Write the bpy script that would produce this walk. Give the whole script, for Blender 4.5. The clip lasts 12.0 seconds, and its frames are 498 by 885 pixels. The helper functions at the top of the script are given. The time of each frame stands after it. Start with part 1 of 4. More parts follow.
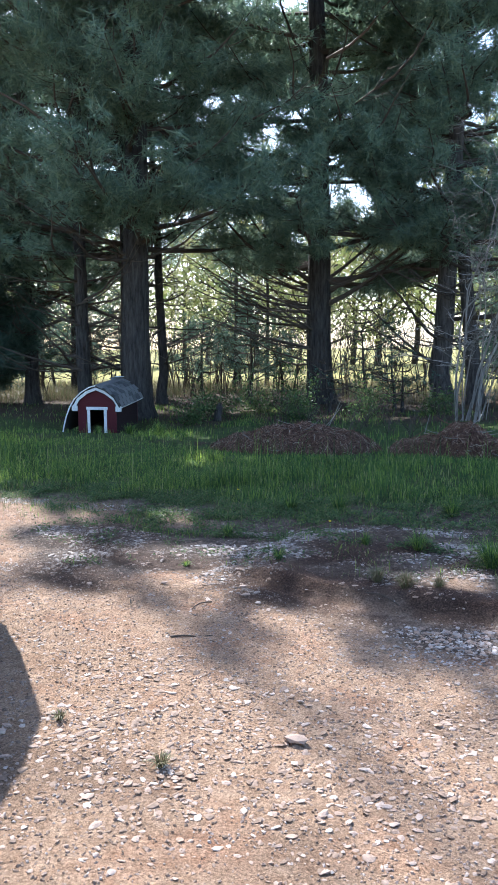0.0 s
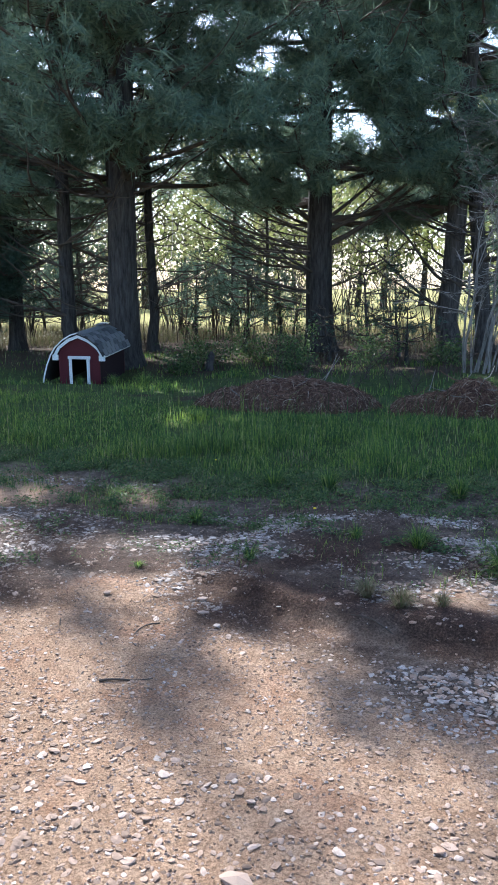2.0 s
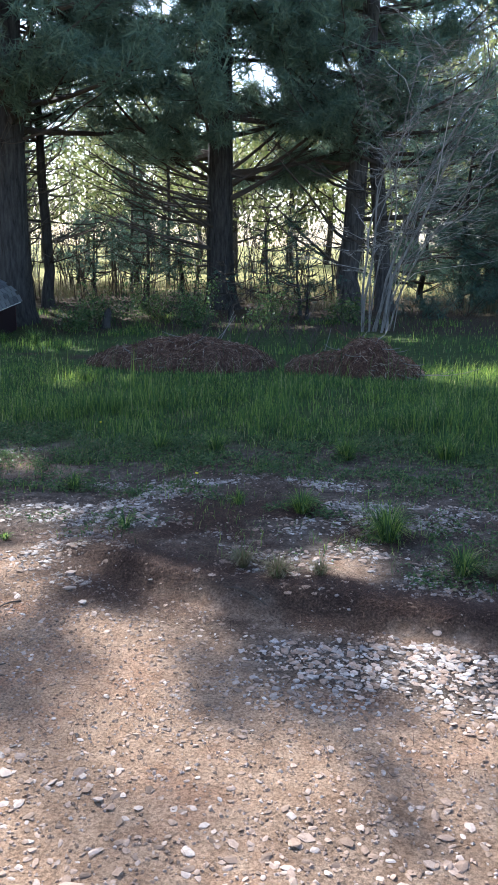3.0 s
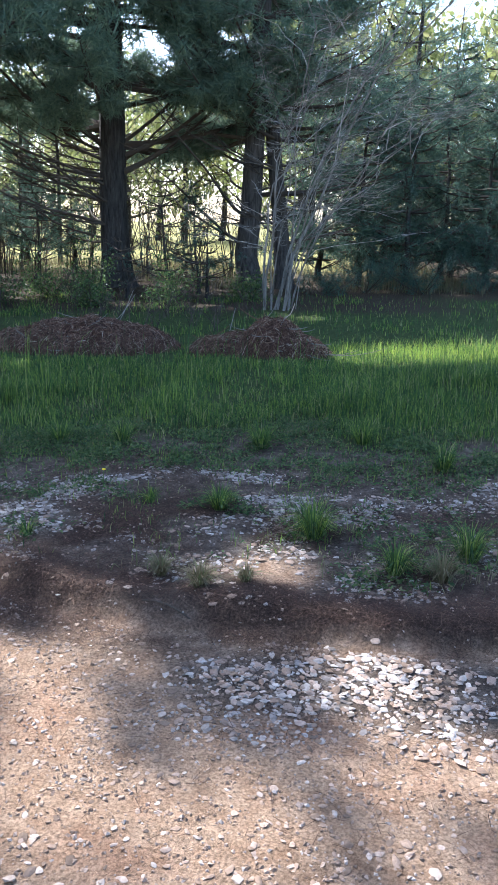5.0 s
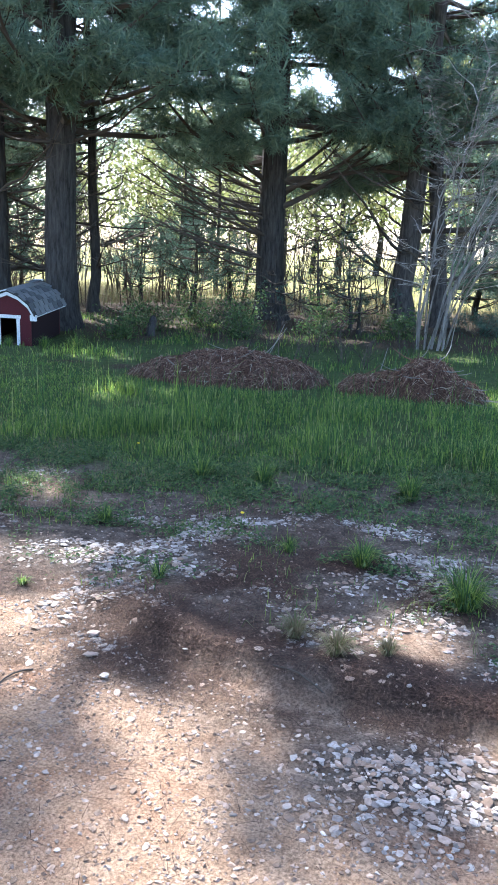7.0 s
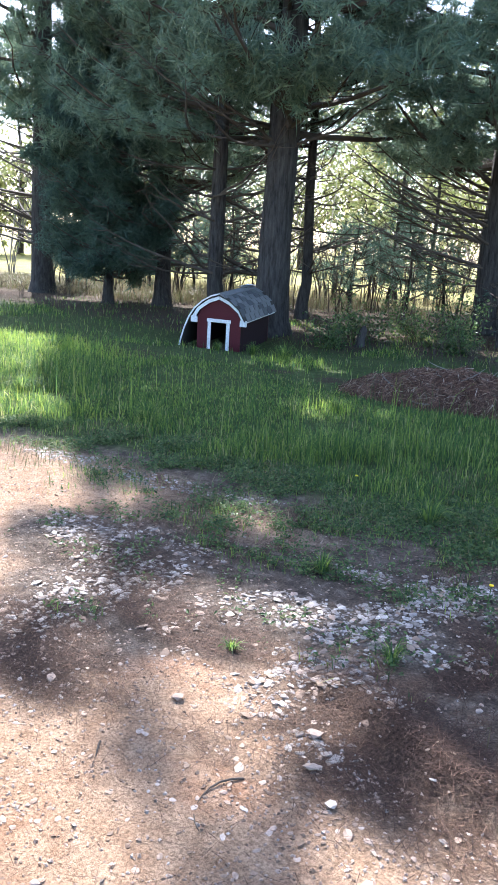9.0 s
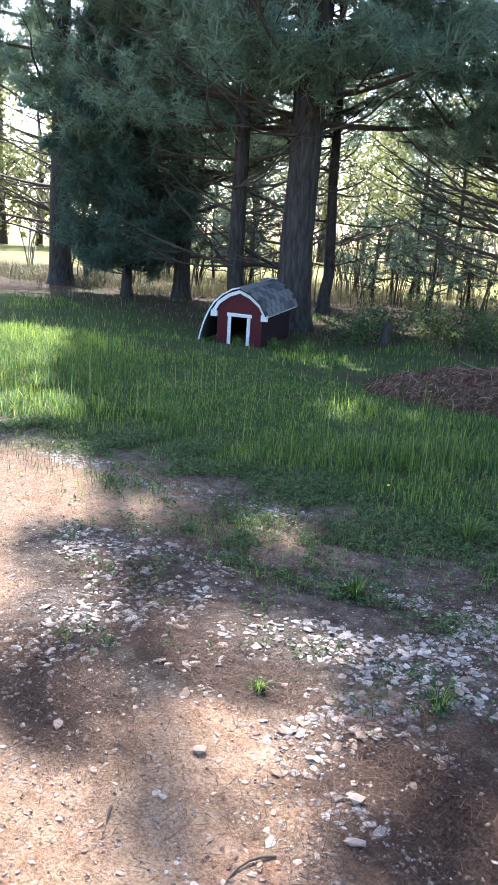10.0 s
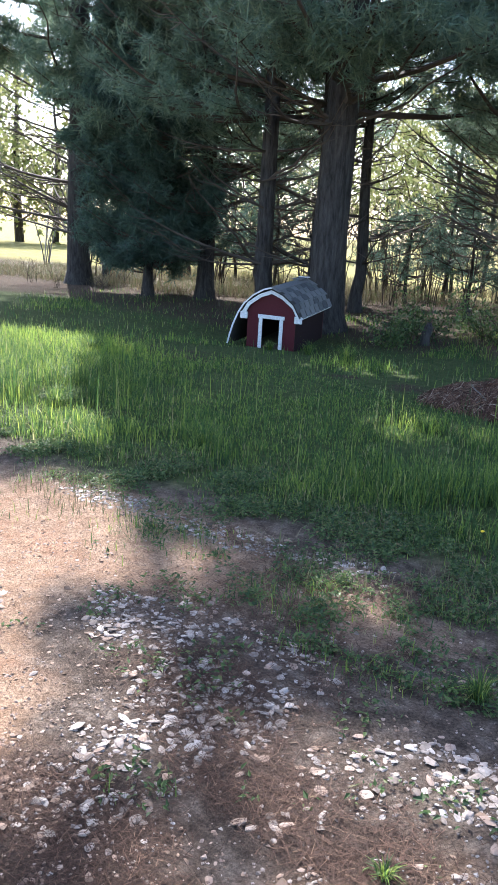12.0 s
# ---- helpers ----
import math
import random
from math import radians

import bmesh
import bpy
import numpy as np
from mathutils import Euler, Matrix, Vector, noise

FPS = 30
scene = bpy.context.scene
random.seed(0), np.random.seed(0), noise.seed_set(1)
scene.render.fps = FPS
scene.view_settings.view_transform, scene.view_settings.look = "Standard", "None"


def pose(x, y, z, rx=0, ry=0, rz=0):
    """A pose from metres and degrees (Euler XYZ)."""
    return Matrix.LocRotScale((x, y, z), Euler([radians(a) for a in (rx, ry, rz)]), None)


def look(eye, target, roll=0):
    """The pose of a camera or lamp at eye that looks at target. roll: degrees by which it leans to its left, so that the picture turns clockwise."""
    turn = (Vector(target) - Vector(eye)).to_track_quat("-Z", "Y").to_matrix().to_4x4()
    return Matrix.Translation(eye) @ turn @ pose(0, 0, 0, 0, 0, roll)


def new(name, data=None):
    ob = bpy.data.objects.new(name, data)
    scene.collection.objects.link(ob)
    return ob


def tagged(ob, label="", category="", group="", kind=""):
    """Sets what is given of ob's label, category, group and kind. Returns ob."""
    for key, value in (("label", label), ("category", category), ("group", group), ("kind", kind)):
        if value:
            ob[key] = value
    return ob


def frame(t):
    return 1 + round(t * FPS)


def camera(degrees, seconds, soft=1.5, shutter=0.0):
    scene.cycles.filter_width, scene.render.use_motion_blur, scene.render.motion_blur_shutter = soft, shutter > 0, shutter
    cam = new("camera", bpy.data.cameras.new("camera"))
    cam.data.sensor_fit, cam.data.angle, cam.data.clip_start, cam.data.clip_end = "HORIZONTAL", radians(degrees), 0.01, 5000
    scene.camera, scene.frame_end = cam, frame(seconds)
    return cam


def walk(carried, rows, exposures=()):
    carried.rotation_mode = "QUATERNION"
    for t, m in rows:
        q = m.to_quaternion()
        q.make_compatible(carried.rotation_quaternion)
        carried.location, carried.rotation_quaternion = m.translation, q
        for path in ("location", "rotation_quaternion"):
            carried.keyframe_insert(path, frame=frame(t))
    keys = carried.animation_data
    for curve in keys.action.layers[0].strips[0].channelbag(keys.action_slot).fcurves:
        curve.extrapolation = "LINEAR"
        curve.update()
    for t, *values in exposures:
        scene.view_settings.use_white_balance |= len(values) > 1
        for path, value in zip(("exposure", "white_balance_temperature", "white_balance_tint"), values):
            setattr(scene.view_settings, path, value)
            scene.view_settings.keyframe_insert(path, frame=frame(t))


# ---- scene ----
cam = camera(34.1, 12.0)
METRES, EYE, TILT, LEAN, TURN = 4.1, 1.5, 0.0, 0.0, 19.9
ROWS = [
    (0.0, 0.0, 0.0, 0.0, -0.06, -6.64, 0.55),
    (0.5, 0.0377, 0.0705, 0.0118, 1.7, -7.28, 0.89),
    (1.0, 0.0535, 0.1302, 0.0057, 2.72, -8.23, 0.87),
    (1.5, 0.0517, 0.221, 0.0155, 2.18, -9.43, 0.66),
    (2.0, 0.0555, 0.2531, 0.0186, 0.28, -10.74, 0.44),
    (2.5, 0.0777, 0.2791, 0.0154, -2.83, -12.21, 0.1),
    (3.0, 0.1012, 0.3076, 0.0135, -6.07, -13.67, -0.54),
    (3.5, 0.1065, 0.3277, 0.0109, -8.71, -14.97, -0.99),
    (5.5, 0.0877, 0.4057, 0.0141, -13.66, -15.17, -0.73),
    (6.0, 0.0868, 0.4131, 0.0144, -11.76, -14.38, -0.96),
    (6.5, 0.0946, 0.4302, 0.0158, -8.09, -13.71, -1.46),
    (7.0, 0.0963, 0.4584, 0.0173, -2.79, -13.21, -2.16),
    (7.5, 0.0863, 0.4847, 0.0184, 2.5, -12.98, -2.86),
    (9.5, 0.013, 0.6655, 0.0244, 12.08, -13.89, -3.53),
    (10.0, -0.0016, 0.7052, 0.0247, 12.44, -14.16, -3.65),
    (10.5, -0.04, 0.7636, 0.0303, 12.69, -14.05, -3.78),
    (11.0, -0.0744, 0.8013, 0.0279, 13.08, -13.85, -3.82),
    (11.5, -0.0944, 0.8599, 0.0282, 13.44, -13.97, -3.59),
    (12.0, -0.1146, 0.9094, 0.0213, 13.48, -14.47, -3.26),
]
walk(cam, [(t, pose(0, 0, EYE, TILT, LEAN, TURN) @ pose(METRES * x, METRES * y, METRES * z, 90 + pitch, roll, yaw)) for t, x, y, z, yaw, pitch, roll in ROWS],
     exposures=[(0, 1.5, 5600, 10), (2.5, 1.35, 5600, 10), (5.5, 1.75, 5600, 10), (7, 2.1, 5600, 10), (9.5, 2.05, 5800, 13), (12, 1.75, 5850, 14)])

# ---- light ----
SUN_AZ, SUN_EL = 46.0, 42.0          # degrees left of +y, degrees up
L = Vector((-math.sin(radians(SUN_AZ)) * math.cos(radians(SUN_EL)),
            math.cos(radians(SUN_AZ)) * math.cos(radians(SUN_EL)), math.sin(radians(SUN_EL))))
world = bpy.data.worlds.new("sky")
scene.world = world
world.use_nodes = True
wn = world.node_tree.nodes
sky = wn.new("ShaderNodeTexSky")
sky.sky_type, sky.sun_disc = "NISHITA", False
sky.sun_elevation, sky.sun_rotation = radians(SUN_EL), radians(-SUN_AZ)
sky.dust_density = 1.6
world.node_tree.links.new(sky.outputs[0], wn["Background"].inputs[0])
wn["Background"].inputs[1].default_value = 0.15
sun = new("sun", bpy.data.lights.new("sun", "SUN"))
sun.data.energy, sun.data.angle, sun.data.color = 4.6, radians(0.55), (1.0, 0.93, 0.83)
sun.matrix_world = look(L * 60, (0, 0, 0))

# ---- small maths ----
rng = np.random.default_rng(7)


def value_noise(x, y, seed=0):
    """Smooth lattice noise, 0 to 1."""
    xi, yi = np.floor(x).astype(np.int64), np.floor(y).astype(np.int64)
    u, v = x - xi, y - yi
    u, v = u * u * (3 - 2 * u), v * v * (3 - 2 * v)

    def h(a, b):
        n = (a * 374761393 + b * 668265263 + seed * 144665) & 0x7FFFFFFF
        n = ((n ^ (n >> 13)) * 1274126177) & 0x7FFFFFFF
        return ((n ^ (n >> 16)) & 0xFFFF) / 65535.0
    return (h(xi, yi) * (1 - u) + h(xi + 1, yi) * u) * (1 - v) + (h(xi, yi + 1) * (1 - u) + h(xi + 1, yi + 1) * u) * v


def fbm(x, y, scale, seed=0, octaves=3):
    x, y = np.asarray(x, float), np.asarray(y, float)
    total, amp = 0, 0.5
    for i in range(octaves):
        total = total + amp * value_noise(x / scale * 2 ** i, y / scale * 2 ** i, seed + i)
        amp /= 2
    return total / (1 - 0.5 ** octaves)


def smooth(a, b, x):
    t = np.clip((x - a) / (b - a), 0, 1)
    return t * t * (3 - 2 * t)


def blobs(x, y, spots):
    """The strongest of soft round spots (x, y, rx, ry, strength) at each place."""
    out = np.zeros(np.shape(x))
    for cx, cy, rx, ry, k in spots:
        out = np.maximum(out, k * (1 - smooth(0.5, 1.15, np.hypot((x - cx) / rx, (y - cy) / ry))))
    return out


# ---- the lie of the land ----
LIP_X, LIP_Y = (-9, -4.6, -3.6, -3.0, -2.3, -1.75, -1.35, -0.8, -0.4, 0.4, 3, 12), (6.9, 6.4, 5.6, 5.0, 4.9, 4.9, 4.68, 4.56, 4.55, 4.48, 4.3, 4.0)
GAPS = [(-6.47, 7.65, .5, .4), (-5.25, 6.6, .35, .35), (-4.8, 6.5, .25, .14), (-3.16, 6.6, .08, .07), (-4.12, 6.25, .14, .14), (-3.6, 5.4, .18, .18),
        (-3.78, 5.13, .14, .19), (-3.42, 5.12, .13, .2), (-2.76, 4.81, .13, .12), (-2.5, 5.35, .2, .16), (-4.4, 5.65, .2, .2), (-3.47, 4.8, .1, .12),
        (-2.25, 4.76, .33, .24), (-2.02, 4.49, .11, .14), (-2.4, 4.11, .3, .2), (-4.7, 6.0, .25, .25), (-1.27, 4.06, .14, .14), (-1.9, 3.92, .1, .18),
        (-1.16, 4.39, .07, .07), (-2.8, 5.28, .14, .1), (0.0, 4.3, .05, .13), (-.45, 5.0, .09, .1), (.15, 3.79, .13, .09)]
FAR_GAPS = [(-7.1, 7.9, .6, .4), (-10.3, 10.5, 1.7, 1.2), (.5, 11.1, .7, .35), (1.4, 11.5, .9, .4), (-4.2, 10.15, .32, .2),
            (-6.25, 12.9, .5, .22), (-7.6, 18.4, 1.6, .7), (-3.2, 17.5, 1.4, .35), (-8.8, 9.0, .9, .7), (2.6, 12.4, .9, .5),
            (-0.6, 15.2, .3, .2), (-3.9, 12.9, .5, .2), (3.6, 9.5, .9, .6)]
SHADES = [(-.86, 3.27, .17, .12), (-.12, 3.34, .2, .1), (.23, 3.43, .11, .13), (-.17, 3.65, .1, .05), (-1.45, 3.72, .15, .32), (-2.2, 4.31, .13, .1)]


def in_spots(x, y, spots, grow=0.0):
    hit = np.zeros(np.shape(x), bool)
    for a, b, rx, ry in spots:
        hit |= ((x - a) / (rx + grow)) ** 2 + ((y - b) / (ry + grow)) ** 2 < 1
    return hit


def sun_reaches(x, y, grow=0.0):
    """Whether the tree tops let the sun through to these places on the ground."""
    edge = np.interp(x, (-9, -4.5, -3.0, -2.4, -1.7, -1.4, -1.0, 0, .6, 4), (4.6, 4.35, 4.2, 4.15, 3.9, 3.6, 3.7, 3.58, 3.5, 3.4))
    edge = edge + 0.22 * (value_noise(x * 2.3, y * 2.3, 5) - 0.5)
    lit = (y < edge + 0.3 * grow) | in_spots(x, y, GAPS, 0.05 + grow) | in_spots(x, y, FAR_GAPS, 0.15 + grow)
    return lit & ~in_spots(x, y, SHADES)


def lip(x):
    return np.interp(x, LIP_X, LIP_Y) + 0.16 * (fbm(x, x * 0, 0.5, 3) - 0.5)


def ground_z(x, y):
    x, y = np.asarray(x, float), np.asarray(y, float)
    z = 0.10 * (fbm(x, y, 5, 11) - 0.5) * smooth(5, 9, y) + 0.035 * (fbm(x, y, 0.7, 12) - 0.5) + 0.012 * (fbm(x, y, 0.14, 13) - 0.5)
    z = z + 0.065 * smooth(-0.03, 0.09, y - lip(x)) * smooth(-2.2, -1.5, x) - 0.02
    z = z + 0.02 * np.exp(-((y - lip(x) - 0.12) / 0.1) ** 2) * smooth(-2.0, -1.4, x)
    z = z + 0.12 * smooth(17.5, 22, y) * smooth(6, 2, np.abs(x + 8))
    z = z - 0.2 * np.exp(-((x + 8.6) / 2.6) ** 2 - ((y - 15.2) / 1.7) ** 2)
    far = np.hypot(x + 4, y - 10)
    return z + 0.9 * smooth(60, 160, far) * (fbm(x, y, 40, 14))


def gz(x, y):
    return float(ground_z(np.array([x]), np.array([y]))[0])


# ---- materials ----
def material(name, rough=0.8, metal=0.0):
    m = bpy.data.materials.new(name)
    m.use_nodes = True
    b = m.node_tree.nodes["Principled BSDF"]
    b.inputs["Roughness"].default_value, b.inputs["Metallic"].default_value = rough, metal
    b.inputs["Specular IOR Level"].default_value = 0.25
    return m, m.node_tree.nodes, m.node_tree.links, b


def ramp(nodes, links, fac, stops):
    r = nodes.new("ShaderNodeValToRGB")
    while len(r.color_ramp.elements) < len(stops):
        r.color_ramp.elements.new(0.5)
    for e, (p, c) in zip(r.color_ramp.elements, stops):
        e.position, e.color = p, (*c, 1)
    links.new(fac, r.inputs[0])
    return r.outputs[0]


def noise_tex(nodes, links, scale, detail=4.0, coords="Object", rough=0.6):
    c, n = nodes.new("ShaderNodeTexCoord"), nodes.new("ShaderNodeTexNoise")
    n.inputs["Scale"].default_value, n.inputs["Detail"].default_value, n.inputs["Roughness"].default_value = scale, detail, rough
    links.new(c.outputs[coords], n.inputs["Vector"])
    return n.outputs[0]


def mix(nodes, links, fac, a, b, blend="MIX"):
    m = nodes.new("ShaderNodeMix")
    m.data_type, m.blend_type = "RGBA", blend
    for sock, v in ((m.inputs[0], fac), (m.inputs[6], a), (m.inputs[7], b)):
        if isinstance(v, (int, float)):
            sock.default_value = v
        elif isinstance(v, tuple):
            sock.default_value = (*v, 1)
        else:
            links.new(v, sock)
    return m.outputs[2]


def bump(nodes, links, b, height, strength, distance):
    n = nodes.new("ShaderNodeBump")
    n.inputs["Strength"].default_value, n.inputs["Distance"].default_value = strength, distance
    links.new(height, n.inputs["Height"])
    links.new(n.outputs[0], b.inputs["Normal"])


def island_colours(name, stops, rough=0.7, translucent=0.0, per="island", fine=0.0):
    """Colour by piece, from a ramp; thin leaves let some light through."""
    m, nodes, links, b = material(name, rough)
    if per == "island":
        g = nodes.new("ShaderNodeNewGeometry").outputs["Random Per Island"]
    else:
        g = nodes.new("ShaderNodeObjectInfo").outputs["Random"]
    col = ramp(nodes, links, g, stops)
    if fine:
        n = ramp(nodes, links, noise_tex(nodes, links, fine, 4, rough=0.7), [(0.3, (0.6, 0.58, 0.56)), (0.7, (1.1, 1.1, 1.1))])
        col = mix(nodes, links, 1.0, col, n, "MULTIPLY")
    links.new(col, b.inputs["Base Color"])
    if translucent:
        t, s = nodes.new("ShaderNodeBsdfTranslucent"), nodes.new("ShaderNodeMixShader")
        s.inputs[0].default_value = translucent
        links.new(col, t.inputs[0])
        links.new(b.outputs[0], s.inputs[1])
        links.new(t.outputs[0], s.inputs[2])
        links.new(s.outputs[0], nodes["Material Output"].inputs[0])
    return m


def ground_material():
    m, nodes, links, b = material("earth_and_gravel", 0.95)
    b.inputs["Specular IOR Level"].default_value = 0.1
    z = nodes.new("ShaderNodeAttribute")
    z.attribute_name = "zone"
    sep = nodes.new("ShaderNodeSeparateColor")
    links.new(z.outputs["Color"], sep.inputs[0])
    big, mid = noise_tex(nodes, links, 1.7, 5), noise_tex(nodes, links, 14, 6)
    fine, grit = noise_tex(nodes, links, 90, 5, rough=0.75), noise_tex(nodes, links, 330, 3)
    sand = ramp(nodes, links, big, [(0.3, (0.35, 0.21, 0.125)), (0.5, (0.42, 0.275, 0.175)), (0.68, (0.40, 0.20, 0.11))])
    sand = mix(nodes, links, 0.45, sand, ramp(nodes, links, mid, [(0.35, (0.24, 0.165, 0.115)), (0.65, (0.52, 0.40, 0.295))]))
    sand = mix(nodes, links, 0.75, sand, ramp(nodes, links, fine, [(0.36, (0.30, 0.28, 0.26)), (0.62, (1.32, 1.27, 1.22))]), "MULTIPLY")
    soil = ramp(nodes, links, mid, [(0.3, (0.055, 0.042, 0.033)), (0.52, (0.125, 0.098, 0.078)), (0.75, (0.24, 0.20, 0.165))])
    soil = mix(nodes, links, 0.8, soil, ramp(nodes, links, fine, [(0.36, (0.35, 0.34, 0.33)), (0.66, (1.6, 1.55, 1.5))]), "MULTIPLY")
    litter = ramp(nodes, links, fine, [(0.32, (0.02, 0.014, 0.011)), (0.5, (0.062, 0.040, 0.030)), (0.7, (0.17, 0.11, 0.078))])
    turf = ramp(nodes, links, mid, [(0.3, (0.035, 0.05, 0.018)), (0.6, (0.075, 0.10, 0.032)), (0.8, (0.16, 0.15, 0.06))])
    field = ramp(nodes, links, big, [(0.3, (0.20, 0.20, 0.06)), (0.7, (0.36, 0.31, 0.12))])
    col = mix(nodes, links, sep.outputs[0], soil, sand)
    col = mix(nodes, links, sep.outputs[2], col, turf)
    col = mix(nodes, links, sep.outputs[1], col, litter)
    col = mix(nodes, links, z.outputs["Alpha"], field, col)
    links.new(col, b.inputs["Base Color"])
    h = nodes.new("ShaderNodeMath")
    h.operation = "ADD"
    links.new(fine, h.inputs[0])
    links.new(grit, h.inputs[1])
    bump(nodes, links, b, h.outputs[0], 0.8, 0.014)
    return m


def bark_material(name, dark, light):
    m, nodes, links, b = material(name, 0.9)
    c, mp, n = nodes.new("ShaderNodeTexCoord"), nodes.new("ShaderNodeMapping"), nodes.new("ShaderNodeTexNoise")
    mp.inputs["Scale"].default_value = (16, 16, 2.6)
    n.inputs["Scale"].default_value, n.inputs["Detail"].default_value, n.inputs["Roughness"].default_value = 1.0, 6, 0.7
    links.new(c.outputs["Object"], mp.inputs[0])
    links.new(mp.outputs[0], n.inputs["Vector"])
    col = ramp(nodes, links, n.outputs[0], [(0.33, dark), (0.66, light)])
    moss = noise_tex(nodes, links, 1.3, 4)
    col = mix(nodes, links, ramp(nodes, links, moss, [(0.6, (0, 0, 0)), (0.8, (0.35, 0.35, 0.35))]), col, (0.09, 0.10, 0.075))
    links.new(col, b.inputs["Base Color"])
    bump(nodes, links, b, n.outputs[0], 1.0, 0.05)
    return m


def worn_paint(name, colour, under, rough=0.6, wear=0.62):
    m, nodes, links, b = material(name, rough)
    n, f = noise_tex(nodes, links, 9, 6, rough=0.7), noise_tex(nodes, links, 60, 4)
    mask = ramp(nodes, links, n, [(wear, (0, 0, 0)), (wear + 0.12, (1, 1, 1))])
    tone = mix(nodes, links, 0.6, colour, ramp(nodes, links, f, [(0.3, (0.6, 0.6, 0.6)), (0.7, (1.15, 1.15, 1.15))]), "MULTIPLY")
    links.new(mix(nodes, links, mask, tone, under), b.inputs["Base Color"])
    bump(nodes, links, b, f, 0.3, 0.004)
    return m


GROUND = ground_material()
BARK = bark_material("pine_bark", (0.018, 0.016, 0.0145), (0.085, 0.076, 0.068))
PALE_BARK = bark_material("grey_bark", (0.11, 0.095, 0.08), (0.33, 0.30, 0.265))
TWIG = island_colours("dry_twigs", [(0, (0.08, 0.07, 0.06)), (0.6, (0.22, 0.20, 0.175)), (1, (0.46, 0.42, 0.38))], 0.75)
GREY_BARK = bark_material("old_pine_bark", (0.026, 0.022, 0.02), (0.13, 0.115, 0.102))
DARK_TWIG = island_colours("dark_twigs", [(0, (0.035, 0.028, 0.022)), (1, (0.12, 0.095, 0.075))], 0.85)
NEEDLES = island_colours("pine_needles", [(0, (0.115, 0.18, 0.13)), (0.5, (0.18, 0.26, 0.185)), (1, (0.26, 0.335, 0.215))], 0.42, 0.5)
DARK_NEEDLES = island_colours("young_pine_needles", [(0, (0.045, 0.085, 0.068)), (1, (0.12, 0.185, 0.13))], 0.45, 0.45)
LEAVES = island_colours("spring_leaves", [(0, (0.19, 0.22, 0.075)), (0.6, (0.30, 0.33, 0.12)), (1, (0.44, 0.40, 0.20))], 0.5, 0.5)
GRASS = island_colours("grass_blades", [(0, (0.04, 0.082, 0.038)), (0.5, (0.095, 0.175, 0.052)), (0.9, (0.29, 0.39, 0.075)), (1, (0.40, 0.36, 0.19))], 0.55, 0.6)
# yellower, brighter copy of the grass, with strong sunlight put into the colour
SUNLIT_FRESH_GRASS = island_colours("sunlit_fresh_grass_blades", [(0, (0.13, 0.23, 0.05)), (0.6, (0.28, 0.40, 0.07)), (1, (0.46, 0.52, 0.10))], 0.5, 0.6)
DRY_GRASS = island_colours("dry_grass_blades", [(0, (0.12, 0.10, 0.055)), (0.6, (0.25, 0.21, 0.125)), (1, (0.11, 0.15, 0.05))], 0.6, 0.3)
WEED = island_colours("weed_leaves", [(0, (0.045, 0.08, 0.035)), (0.5, (0.09, 0.145, 0.05)), (0.9, (0.16, 0.22, 0.075)), (1, (0.24, 0.19, 0.10))], 0.45, 0.4)
STRAW = island_colours("needle_litter", [(0, (0.04, 0.021, 0.014)), (0.55, (0.145, 0.072, 0.047)), (0.88, (0.29, 0.175, 0.115)), (1, (0.48, 0.39, 0.30))], 0.75)
FALLEN = island_colours("fallen_needle_brown", [(0, (0.025, 0.013, 0.009)), (0.8, (0.085, 0.043, 0.028)), (1, (0.18, 0.11, 0.072))], 0.8)
STONES = [(0, (0.17, 0.115, 0.08)), (0.35, (0.31, 0.215, 0.155)), (0.8, (0.43, 0.32, 0.25)), (1, (0.55, 0.46, 0.39))]
STONE = island_colours("gravel_stone", STONES, 0.75, 0, "object", 55)
GRAVEL = island_colours("gravel_stones", STONES, 0.75, 0, "island", 55)
PALE_GRAVEL = island_colours("pale_limestone_chips", [(0, (0.15, 0.12, 0.10)), (0.3, (0.30, 0.25, 0.215)), (0.8, (0.43, 0.375, 0.33)), (1, (0.58, 0.52, 0.465))], 0.7, 0, "island", 60)
RED = worn_paint("red_paint", (0.085, 0.012, 0.017), (0.06, 0.028, 0.026))
DARK_RED = worn_paint("blackened_red_paint", (0.022, 0.010, 0.012), (0.05, 0.03, 0.026), 0.85)
WHITE = worn_paint("white_paint", (0.78, 0.78, 0.76), (0.30, 0.27, 0.23), wear=0.7)
SHINGLE = island_colours("asphalt_shingle", [(0, (0.10, 0.105, 0.11)), (1, (0.25, 0.25, 0.245))], 0.95, 0, "object", 120)
FELT = worn_paint("roof_felt", (0.06, 0.055, 0.05), (0.10, 0.08, 0.06), 0.95)
INSIDE = worn_paint("bare_plywood", (0.10, 0.075, 0.05), (0.06, 0.045, 0.035), 0.9)


# ---- meshes from arrays ----
def array_mesh(name, verts, tris, flat=True):
    verts, tris = np.asarray(verts, np.float32), np.asarray(tris, np.int32)
    me = bpy.data.meshes.new(name)
    me.vertices.add(len(verts))
    me.vertices.foreach_set("co", verts.ravel())
    k = tris.shape[1]
    me.loops.add(tris.size)
    me.loops.foreach_set("vertex_index", tris.ravel())
    me.polygons.add(len(tris))
    me.polygons.foreach_set("loop_start", np.arange(0, tris.size, k, dtype=np.int32))
    me.polygons.foreach_set("use_smooth", np.full(len(tris), not flat))
    me.update(calc_edges=True)
    return me


